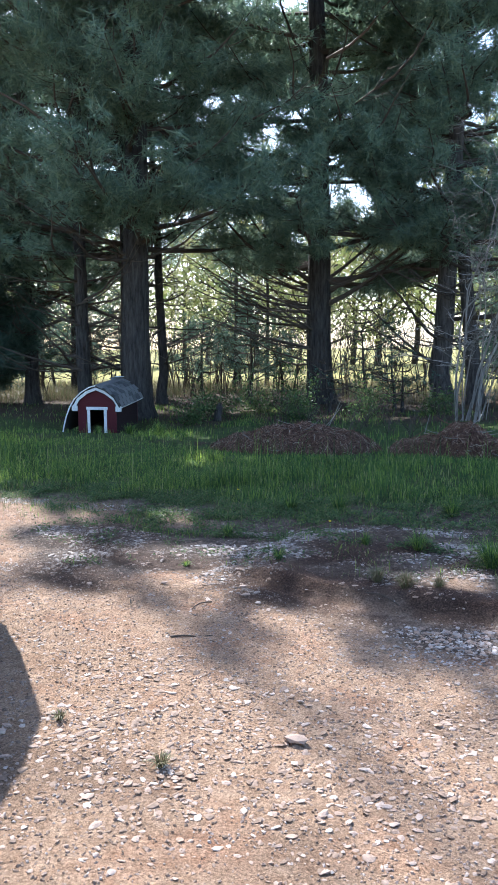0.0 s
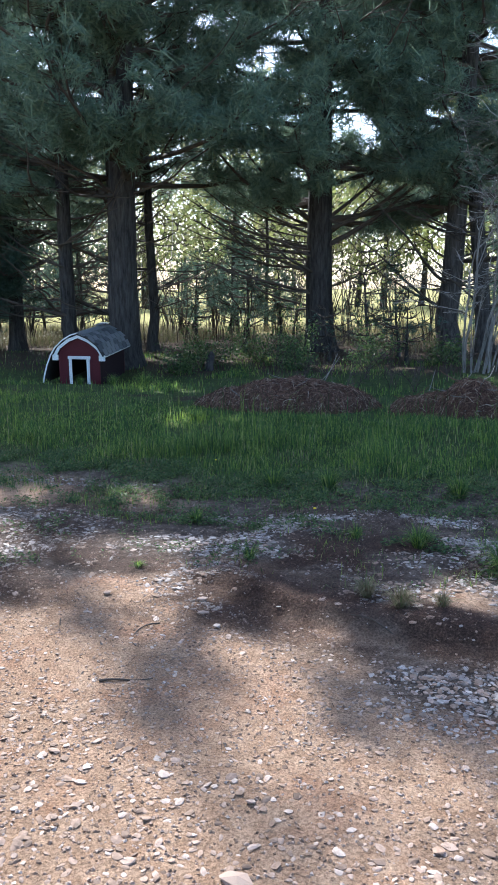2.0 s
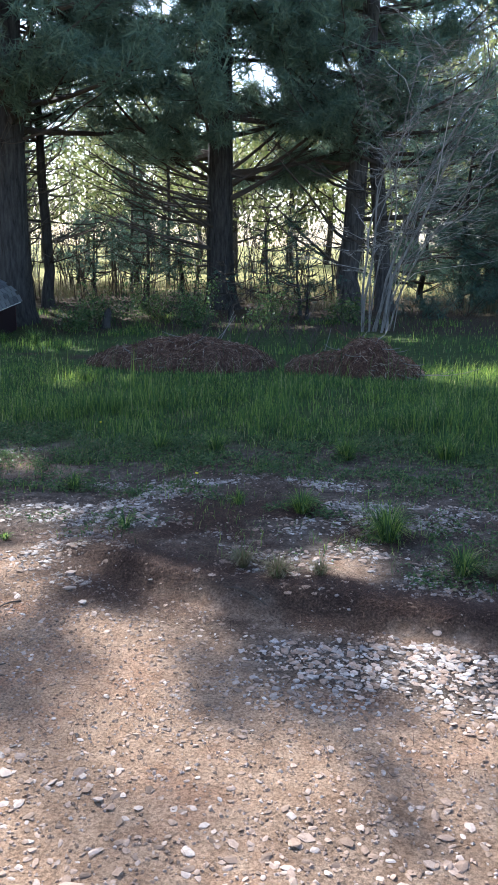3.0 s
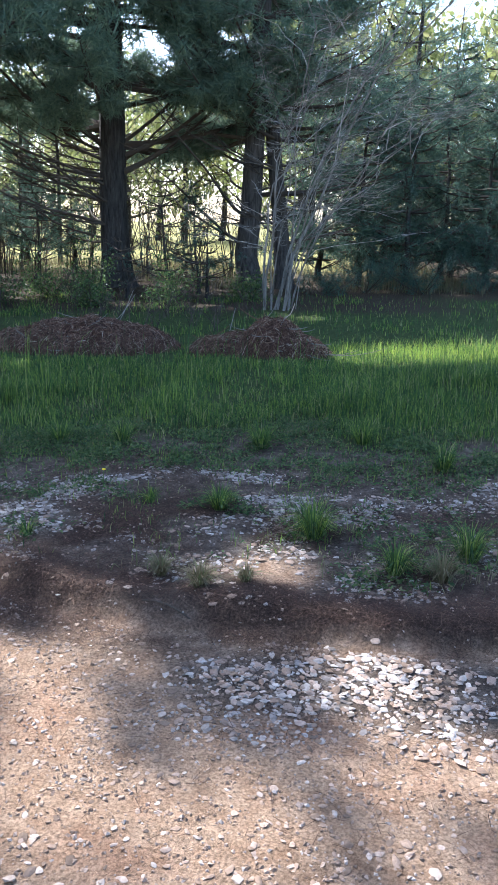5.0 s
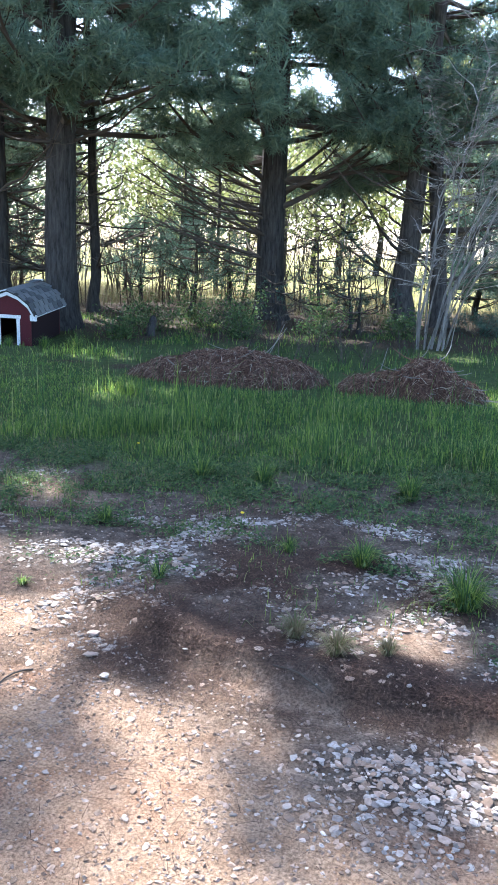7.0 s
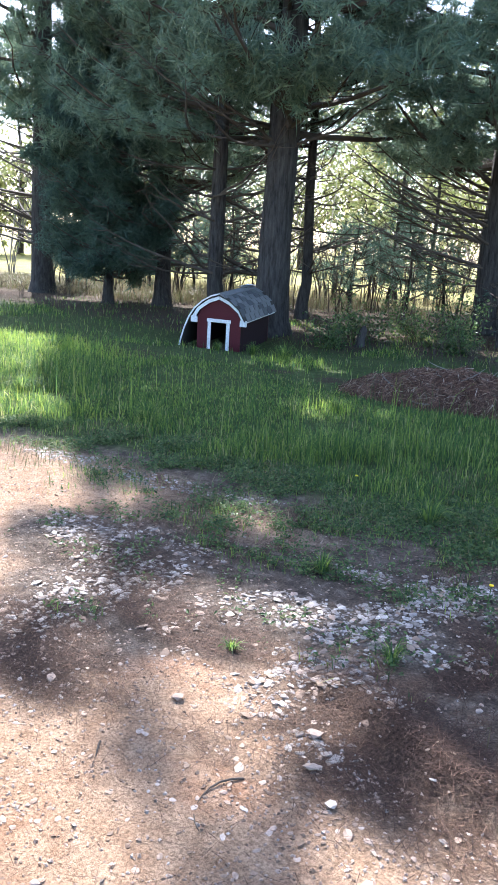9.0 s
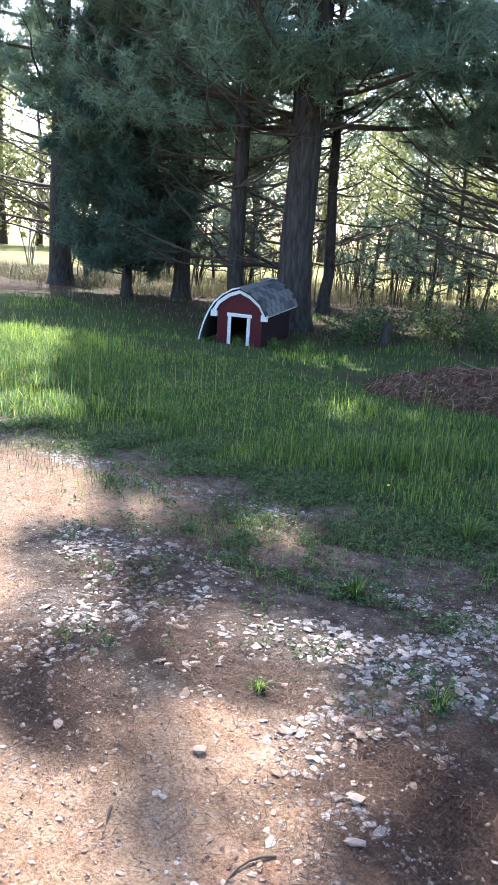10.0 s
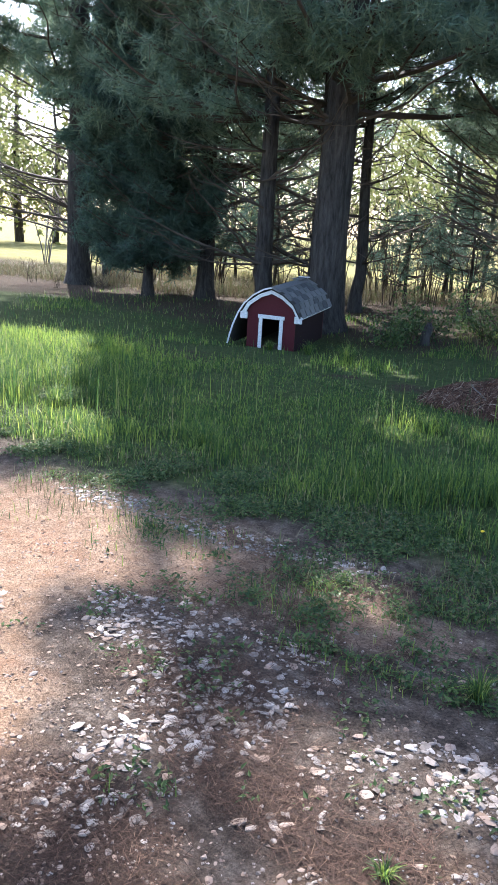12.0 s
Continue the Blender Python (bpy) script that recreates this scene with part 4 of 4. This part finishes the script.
CAR = worn_paint("car_paint", (0.02, 0.022, 0.025), (0.03, 0.03, 0.03), 0.3, 0.8)
CAR_GLASS = worn_paint("tinted_glass", (0.01, 0.012, 0.013), (0.012, 0.012, 0.012), 0.08, 0.9)
RUBBER = worn_paint("tyre_rubber", (0.02, 0.02, 0.02), (0.06, 0.05, 0.04), 0.9, 0.6)
RIM = worn_paint("rim_metal", (0.3, 0.3, 0.31), (0.2, 0.19, 0.18), 0.4, 0.7)
RED_LENS = worn_paint("red_lens", (0.25, 0.01, 0.01), (0.2, 0.02, 0.02), 0.2, 0.8)
unseen_car()


# ---- fallen twigs on the drive ----
def twig(x, y, yaw, length, radius, label, curve=0.0):
    h = Heap()
    t = np.linspace(0, 1, 9)
    a = radians(yaw) + curve * (t - 0.3)
    p = np.stack([np.cumsum(np.cos(a)) * length / 9, np.cumsum(np.sin(a)) * length / 9, 0 * t], -1)
    p[:, 2] = ground_z(p[:, 0] + x, p[:, 1] + y) + radius * 0.7 + 0.006 * np.sin(t * 7)
    h.tube(p, np.linspace(radius, radius * 0.4, 9), 6)
    ob = tagged(part("fallen_twig", h, DARK_TWIG), label, "twig")
    ob.location = (x, y, 0)


twig(-1.84, 3.76, 22, 0.25, 0.006, "dark fallen stick lying on the gravel drive")
twig(-1.80, 4.40, -115, 0.36, 0.004, "curved thin dead stem lying on the drive", 1.9)
twig(-2.33, 4.28, -60, 0.14, 0.004, "short dry twig on pale sand")
twig(-1.0, 4.62, -15, 0.5, 0.004, "thin dry stem lying on brown needles")
twig(0.15, 5.3, -40, 0.4, 0.004, "thin dry stem among weeds")


# ---- grass ----
def blades(n, x0, x1, y0, y1, density, height, width, lean=0.35, mat_heap=None):
    """Tapered bent blades; density is a function of place, 0 to 1."""
    px, py = rng.uniform(x0, x1, n), rng.uniform(y0, y1, n)
    ok = rng.uniform(0, 1, n) < density(px, py)
    px, py = px[ok], py[ok]
    n = len(px)
    hh = height(px, py) * rng.uniform(0.45, 1.25, n)
    a, ln = rng.uniform(0, 6.28, n), np.abs(rng.normal(0, lean, n))
    d = np.stack([np.cos(a), np.sin(a), 0 * a], -1)
    s = np.stack([-np.sin(a), np.cos(a), 0 * a], -1) * (width * rng.uniform(0.6, 1.3, n))[:, None]
    base = np.stack([px, py, ground_z(px, py) - 0.008], -1)
    up = np.array([0, 0, 1.0])
    mid = base + up * (hh * 0.55)[:, None] + d * (hh * ln * 0.35)[:, None]
    tip = base + up * (hh * (1 - 0.3 * ln))[:, None] + d * (hh * ln * 1.1)[:, None]
    v = np.stack([base - s, base + s, mid - s * 0.75, mid + s * 0.75, tip], 1).reshape(-1, 3)
    k = (np.arange(n) * 5)[:, None]
    mat_heap.add(v, np.concatenate([k + (0, 1, 3), k + (0, 3, 2), k + (2, 3, 4)]))


def visible(x, y):
    """Inside the wedge of ground that is walked past and looked over."""
    return (y > 3.0) & (x < 0.22 * (y - 1.5) + 0.9) & (x > -0.98 * (y - 1.2) - 1.6)


def meadow(x, y):
    n = fbm(x, y, 0.5, 51)
    d = smooth(7.05, 7.75, y + 1.0 * (fbm(x, y, 0.9, 21) - 0.5)) * (0.2 + 0.95 * smooth(0.28, 0.6, n))
    d = d * (1 - 0.9 * smooth(10.2, 12.2, y - 0.45 * np.clip(x + 1.2, 0, 8)) * smooth(0.35, 0.6, fbm(x, y, 1.2, 52) + 0.15))
    bare_spots = blobs(x, y, [(-3.2, 11.6, 1.3, .8, 1), (-1.0, 11.1, .85, .5, 1), (-8.7, 15.4, .6, 1.0, 1), (-5.6, 12.1, .9, .4, .8), (-8.6, 12.1, 1.0, .5, .6)])
    return np.clip(d * (1 - bare_spots), 0, 1) * visible(x, y)


def meadow_height(x, y):
    band = np.exp(-((y - 8.6 - 0.1 * x) / 1.1) ** 2)
    h = 0.06 + 0.2 * band * smooth(0.3, 0.75, fbm(x, y, 0.5, 53)) + 0.05 * fbm(x, y, 0.3, 54)
    h = h * (1 - 0.4 * smooth(-3, -5, x) * smooth(-7.5, -6.5, x)) + 0.09 * blobs(x, y, [(-8.6, 9.4, 2.2, 1.4, 1), (0.9, 8.3, 1.6, 1.2, .7), (2.2, 9.5, 2, 1.5, .6)])
    return h * (0.55 + 0.45 * smooth(7.0, 8.2, y))


WEED_SPOTS = [(-.28, 5.47, .3, .16, 1), (-.78, 5.8, .35, .2, .8), (-.54, 5.43, .22, .16, .7), (.25, 5.2, .5, .22, 1), (.07, 4.94, .3, .14, .6), (-1.2, 5.83, .25, .15, .5),
              (-2.27, 7.15, .5, .3, 1), (.6, 5.4, .5, .25, .9), (-3.12, 6.6, .5, .22, .8), (-2.76, 6.8, .4, .25, .9), (-2.35, 7.0, .4, .25, 1), (-3.3, 6.3, .45, .2, 1),
              (-2.73, 5.95, .25, .12, .8), (-2.39, 6.08, .3, .15, .8), (-3.0, 6.0, .3, .12, .7), (-3.04, 4.94, .16, .12, .3), (-1.7, 5.28, .14, .1, .7), (-1.95, 5.13, .1, .08, .5),
              (-4.2, 6.6, .5, .2, .5), (-1.6, 6.8, .6, .3, .7), (-.6, 6.7, .6, .25, .5)]

g = Heap()
blades(300000, -14.5, 5.5, 6.6, 12.2, meadow, meadow_height, 0.003, 0.5, g)
blades(90000, -16, 6.5, 12.2, 19.0, meadow, lambda x, y: 0.06 + 0.13 * fbm(x, y, 0.8, 55), 0.005, 0.5, g)
blades(100000, -6, 3.2, 4.8, 7.3, lambda x, y: (0.45 * blobs(x, y, WEED_SPOTS) + 0.08 * (y > 5) * (x > -2) + 0.12 * smooth(5.8, 6.9, y)) * smooth(0.4, 0.65, fbm(x, y, 0.25, 65)) * visible(x, y), lambda x, y: 0.045 + 0.05 * fbm(x, y, 0.3, 66), 0.002, 0.7, g)
blades(1400, -12, 4, 8, 10.5, meadow, lambda x, y: 0.5 + 0 * x, 0.003, 0.25, g)
tagged(part("grass", g, GRASS), "long green grass with seed stalks, partly in sun", "grass", kind="stuff")
# fresh blades set in the sun gaps; their bright colour adds to the sunlight
g = Heap()
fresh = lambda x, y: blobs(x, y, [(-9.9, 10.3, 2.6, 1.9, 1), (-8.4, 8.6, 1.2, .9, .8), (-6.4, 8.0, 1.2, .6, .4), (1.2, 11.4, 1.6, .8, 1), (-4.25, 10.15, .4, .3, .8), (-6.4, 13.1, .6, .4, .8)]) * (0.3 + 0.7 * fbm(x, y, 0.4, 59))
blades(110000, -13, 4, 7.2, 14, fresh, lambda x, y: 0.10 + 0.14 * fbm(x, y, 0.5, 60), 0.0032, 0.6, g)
tagged(part("fresh_grass", g, SUNLIT_FRESH_GRASS), "fresh yellow-green grass where the sun comes through", "grass", kind="stuff")
g = Heap()
blades(26000, -24, -12, 18.6, 25, lambda x, y: smooth(18.8, 20, y) * smooth(0.3, 0.55, fbm(x, y, 0.9, 68)), lambda x, y: 0.16 + 0.25 * fbm(x, y, 0.8, 69), 0.006, 0.7, g)
blades(40000, -22, 3, 19.8, 31, lambda x, y: smooth(19.8, 21.5, y) * smooth(0.3, 0.6, fbm(x, y, 1.5, 57)) * (np.hypot(x + 8.9, y - 16.2) > 1.6), lambda x, y: 0.22 + 0.3 * fbm(x, y, 1.1, 58), 0.006, 0.5, g)
blades(50000, -9, 3.5, 4.9, 9.0, lambda x, y: smooth(6.2, 7.1, y) * smooth(9.0, 7.6, y) * smooth(0.45, 0.7, fbm(x, y, 0.45, 56)) * visible(x, y) + 0.5 * blobs(x, y, [(0.2, 4.95, .5, .3, 1), (-.9, 4.85, .4, .2, 1), (1.0, 5.2, .6, .3, 1)]),
       lambda x, y: 0.09 + 0 * x, 0.0022, 0.8, g)
tagged(part("dry_grass", g, DRY_GRASS), "dry straw-coloured grass along the verge", "grass", kind="stuff")


# ---- weeds between the stones ----
def weed_share(x, y):
    w = np.maximum(0.5 * blobs(x, y, WEED_SPOTS) * smooth(0.42, 0.62, fbm(x, y, 0.16, 61)), 0.2 * smooth(4.9, 6.2, y) * smooth(-4.6, -3.2, x) * smooth(0.5, 0.66, fbm(x, y, 0.3, 64)))
    inland = y - 0.45 * smooth(-1.8, -2.8, x)
    verge = smooth(6.3, 6.9, inland) * smooth(8.2, 7.4, y) * smooth(0.42, 0.62, fbm(x, y, 0.3, 62))
    return np.clip(np.maximum(w, verge), 0, 1) * visible(x, y)


leaf_v = np.array([(0, 0, 0), (0.25, 0.32, 0.16), (0, 1, 0.1), (-0.25, 0.32, 0.16), (0, 0.45, 0.05)], float)
leaf_f = np.array([(0, 1, 2), (0, 2, 3)])
w = Heap()
px, py = rng.uniform(-8, 3, 170000), rng.uniform(4.5, 8.2, 170000)
ok = rng.uniform(0, 1, len(px)) < weed_share(px, py)
px, py = px[ok], py[ok]
for k in range(4):
    n = len(px)
    at = np.stack([px + rng.normal(0, .012, n), py + rng.normal(0, .012, n), ground_z(px, py) + rng.uniform(0, 0.045, n) * (0.4 + fbm(px, py, 0.2, 63))], -1)
    w.scatter(leaf_v, leaf_f, at, rng.uniform(0.012, 0.034, n), spins(n, 0.45))
tagged(part("weeds", w, WEED), "low leafy green weeds creeping between gravel stones", "weeds", kind="stuff")


def grass_tuft(x, y, size, count, mat, label):
    h = Heap()
    n = count
    a, ln = rng.uniform(0, 6.28, n), rng.uniform(0.15, 1.25, n)
    hh = size * rng.uniform(0.5, 1.15, n)
    d = np.stack([np.cos(a), np.sin(a), 0 * a], -1)
    s = np.stack([-np.sin(a), np.cos(a), 0 * a], -1) * 0.0022
    base = d * (rng.uniform(0, 0.22, n) * size)[:, None]
    up = np.array([0, 0, 1.0])
    mid = base + up * (hh * 0.6)[:, None] + d * (hh * ln * 0.35)[:, None]
    tip = base + up * (hh * (1 - 0.55 * ln * ln / 1.5))[:, None] + d * (hh * ln * 0.95)[:, None]
    v = np.stack([base - s, base + s, mid - s * .8, mid + s * .8, tip], 1).reshape(-1, 3)
    k = (np.arange(n) * 5)[:, None]
    h.add(v, np.concatenate([k + (0, 1, 3), k + (0, 3, 2), k + (2, 3, 4)]))
    ob = tagged(part("grass_tuft", h, mat), label, "grass tuft", "tufts on the verge")
    ob.location = (x, y, gz(x, y) - 0.006)


for tx, ty, ts, tc, green in [(-.28, 5.42, .22, 420, 1), (-.8, 5.75, .16, 260, 1), (-.93, 4.88, .11, 240, 0), (-.74, 4.78, .12, 260, 0), (-.55, 4.86, .09, 140, 0), (.1, 5.05, .16, 260, 1),
                              (.45, 5.25, .2, 320, 1), (.3, 5.0, .16, 200, 0), (-1.2, 5.83, .10, 120, 1), (-1.84, 2.75, .05, 90, 2), (-1.27, 2.53, .06, 130, 2), (-2.31, 5.06, .06, 80, 1),
                              (-1.7, 5.28, .10, 110, 1), (-2.39, 6.08, .13, 160, 1), (-2.2, 7.2, .2, 220, 1), (-1.7, 7.1, .2, 240, 1), (-.7, 7.05, .2, 260, 1), (.5, 6.7, .22, 260, 1),
                              (-6.6, 13.4, .34, 260, 1), (-8.3, 14.1, .2, 200, 1), (-7.7, 14.3, .26, 240, 1), (-9.0, 10.9, .3, 320, 1), (-7.0, 8.4, .26, 320, 1), (-5.2, 8.2, .24, 300, 1), (-4.2, 10.15, .2, 240, 1), (.0, 7.3, .22, 260, 1)]:
    grass_tuft(tx, ty, ts, tc, DRY_GRASS if green != 1 else GRASS, "spiky green grass tuft on the verge" if green == 1 else "straw-coloured dry grass tuft" if green == 0 else "tiny yellowish tuft on bare gravel")


def dandelion(x, y):
    plant = tagged(new("dandelion"), "single yellow dandelion flower among weeds", "flower")
    plant.location = (x, y, gz(x, y))
    s = Heap()
    s.tube([(0, 0, 0), (0.004, 0, 0.06), (0.006, 0.003, 0.11)], [0.003, 0.0025, 0.002], 5)
    part("stalk", s, WEED, plant)
    bm = bmesh.new()
    bmesh.ops.create_icosphere(bm, subdivisions=2, radius=0.012)
    for v in bm.verts:
        v.co = Vector((v.co.x, v.co.y, v.co.z * 0.5)) * (1 + rng.normal(0, 0.12))
    part("flower_head", bm, YELLOW, plant, "bright yellow flower head", Matrix.Translation((0.006, 0.003, 0.115)))


YELLOW = island_colours("yellow_petals", [(0, (0.75, 0.52, 0.02)), (1, (0.85, 0.65, 0.04))], 0.6, 0.2)
dandelion(-1.52, 6.0)
dandelion(-2.88, 7.6)

# ---- fallen needles on the ground ----
def litter_share(x, y):
    _, lit, _, _ = zones(x, y)
    return np.clip(lit * 0.9 + 0.45 * (y > lip(x)) * (y < 6.9) * smooth(0.45, 0.65, fbm(x, y, 0.5, 67)) + 0.03, 0, 1) * visible(x, y)


px, py = rng.uniform(-5.5, 3, 240000), rng.uniform(3.4, 7.2, 240000)
ok = rng.uniform(0, 1, len(px)) < litter_share(px, py)
px, py = px[ok], py[ok]
n = len(px)
a, ln = rng.uniform(0, 6.28, n), rng.uniform(0.02, 0.05, n)
d = np.stack([np.cos(a), np.sin(a), rng.normal(0, 0.12, n)], -1) * ln[:, None]
s = np.stack([-np.sin(a), np.cos(a), 0 * a], -1) * 0.0011
c = np.stack([px, py, ground_z(px, py) + 0.004 + rng.uniform(0, 0.012, n)], -1)
h = Heap()
h.add(np.stack([c - d - s, c - d + s, c + d], 1).reshape(-1, 3), np.arange(3 * n).reshape(-1, 3))
tagged(part("fallen_needles", h, FALLEN), "scattered reddish-brown fallen pine needles", "needles", kind="stuff")


# ---- stones of the drive ----
def stone_shape(seed):
    bm = bmesh.new()
    bmesh.ops.create_icosphere(bm, subdivisions=1, radius=0.5)
    r = np.random.default_rng(seed)
    sx, sy, sz = r.uniform(0.8, 1.15), r.uniform(0.6, 0.9), r.uniform(0.16, 0.3)
    for v in bm.verts:
        v.co = Vector((v.co.x * sx, v.co.y * sy, v.co.z * sz)) * (1 + r.normal(0, 0.17))
    v = np.array([q.co[:] for q in bm.verts])
    f = np.array([[q.index for q in p.verts] for p in bm.faces])
    bm.free()
    return v, f


SHAPES = [stone_shape(100 + k) for k in range(9)]
PEBBLES = [(-2.05, 6.2, .45, .14, .8), (-1.54, 6.28, .4, .16, .8), (-1.05, 6.45, .4, .14, .7), (-.69, 6.35, .3, .13, .7), (-.46, 5.95, .3, .14, .9), (-.03, 5.72, .22, .12, .9), (.35, 6.0, .5, .15, .5),
           (-1.61, 5.45, .3, .2, .8), (-1.2, 5.22, .3, .16, .7), (-2.28, 5.58, .35, .2, .9), (-2.09, 5.45, .3, .18, .9), (-3.18, 5.47, .35, .2, .8), (-1.62, 5.44, .3, .18, .8),
           (-1.97, 6.22, .4, .14, .7), (-3.85, 5.83, .4, .15, .7), (-4.11, 6.79, .5, .15, .7), (-1.76, 4.65, .28, .14, .5), (-2.43, 5.4, .3, .2, .8), (-3.11, 5.3, .25, .16, .6),
           (-3.65, 5.65, .4, .15, .7), (-4.89, 6.84, .5, .16, .7), (-3.4, 6.9, .6, .15, .5), (-.6, 4.95, .1, .06, .8)]
COARSE = [(-.35, 4.18, .42, .2, 1), (-.05, 4.3, .4, .2, .9), (.3, 4.1, .5, .28, .9), (-.46, 3.95, .35, .16, .7), (-1.2, 3.2, .5, .25, .55), (-.05, 3.2, .5, .4, .7), (-.9, 2.7, 1.3, .6, .8), (.3, 2.6, .7, .7, .8), (-2.1, 2.3, .8, .5, .6), (-1.85, 3.35, .45, .25, .5)]


def scatter_stones(n, x0, x1, y0, y1, density, lo, hi, sink=0.3):
    px, py = rng.uniform(x0, x1, n), rng.uniform(y0, y1, n)
    ok = rng.uniform(0, 1, n) < density(px, py)
    px, py = px[ok], py[ok]
    size = lo + (hi - lo) * rng.uniform(0, 1, len(px)) ** 2.2
    z = ground_z(px, py) + size * (0.08 - sink * rng.uniform(0, 1, len(px)) ** 2)
    return np.stack([px, py, z], -1), size


drive = lambda x, y: smooth(0.1, -0.1, y - lip(x)) * (x > -6) * (0.55 + 0.9 * (fbm(x, y, 0.4, 72) - 0.45))


def stony(x, y):
    """Loose clumps of stones over the trodden soil between the drive and the grass."""
    return smooth(4.5, 4.9, y) * smooth(6.7, 6.2, y - 0.12 * x) * smooth(-4.9, -4.2, x) * smooth(0.42, 0.58, fbm(x, y, 0.45, 75))


SETS = [scatter_stones(46000, -4, 1.8, 1.7, 5.0, lambda x, y: blobs(x, y, COARSE) * (0.1 + 0.8 * fbm(x, y, 0.2, 71)), 0.013, 0.046),
        scatter_stones(125000, -6.5, 2.5, 4.6, 7.3, lambda x, y: np.maximum(0.8 * blobs(x, y, PEBBLES), 0.55 * stony(x, y)) * smooth(0.3, 0.6, fbm(x, y, 0.22, 73)), 0.012, 0.05),
        scatter_stones(90000, -5, 2.0, 1.7, 6.6, lambda x, y: 0.6 * drive(x, y) + 0.16 * smooth(0, .2, y - lip(x)), 0.006, 0.022),
        scatter_stones(48000, -5, 2.0, 1.7, 4.9, lambda x, y: 0.6 * drive(x, y), 0.009, 0.03),
        scatter_stones(6500, -1.2, 1.3, 3.65, 4.6, lambda x, y: blobs(x, y, COARSE[:4]) * (0.05 + 0.75 * fbm(x, y, 0.25, 74)), 0.02, 0.046, 0.06),
        scatter_stones(700, -5, 2.0, 3.0, 6.4, lambda x, y: drive(x, y) * 0.8 + 0.1, 0.02, 0.045)]
places, sizes = np.concatenate([p for p, _ in SETS]), np.concatenate([q for _, q in SETS])
order = np.argsort(-sizes)
places, sizes = places[order], sizes[order]
loose = (places[:, 1] > 3.2) & (places[:, 1] < 5.6) & (np.abs(places[:, 0] + 1.0) < 1.9)
chosen = np.nonzero(loose)[0][:300]
rest = np.ones(len(places), bool)
rest[chosen] = False
kinds = rng.integers(0, len(SHAPES), len(places))
pale = blobs(places[:, 0], places[:, 1], PEBBLES) + 0.4 * blobs(places[:, 0], places[:, 1], COARSE[:4]) + 0.6 * stony(places[:, 0], places[:, 1]) + 0.15 * (places[:, 1] > 3.3) > rng.uniform(0.1, 0.9, len(places))
chip_v = np.array([(-.5, -.3, 0), (.45, -.35, .05), (.5, .3, 0), (-.4, .4, .05), (.05, 0, .42), (0, 0, -.3)], float)
chip_f = np.array([(0, 1, 4), (1, 2, 4), (2, 3, 4), (3, 0, 4), (1, 0, 5), (2, 1, 5), (3, 2, 5), (0, 3, 5)])
for mask, mat, label in ((pale, PALE_GRAVEL, "pale limestone chips lying in patches"), (~pale, GRAVEL, "sandy brown crushed gravel trodden into the drive")):
    h = Heap()
    for k, (sv, sf) in enumerate(SHAPES):
        pick = rest & mask & (kinds == k) & (sizes > 0.018)
        h.scatter(sv, sf, places[pick], sizes[pick], spins(int(pick.sum()), 0.16))
    pick = rest & mask & (sizes <= 0.018)
    h.scatter(chip_v, chip_f, places[pick], sizes[pick], spins(int(pick.sum()), 0.4))
    tagged(part("gravel", h, mat, ground), label, kind="stuff")
stone_data = []
for k, (sv, sf) in enumerate(SHAPES):
    me = array_mesh("stone", sv, sf)
    me.materials.append(STONE)
    stone_data.append(me)
for k, q in enumerate(chosen):
    x, y, z = places[q]
    part("stone", stone_data[k % len(stone_data)], STONE, ground, "", pose(x, y, z, rng.normal(0, 8), rng.normal(0, 8), rng.uniform(0, 360)) @ Matrix.Scale(sizes[q], 4))
for x, y, sz in [(-2.27, 4.62, .055), (-2.05, 2.52, .05), (-2.0, 2.56, .055), (-1.76, 4.72, .06), (-1.68, 4.55, .065), (-1.55, 4.42, .05), (-2.72, 4.45, .05), (-.85, 2.86, .09)]:
    part("stone", stone_data[int(rng.integers(0, 9))], STONE, ground, "rounded pale cobble", pose(x, y, gz(x, y) + sz * 0.2, 0, 0, rng.uniform(0, 360)) @ Matrix.Diagonal((sz, sz, sz * 1.5, 1)))
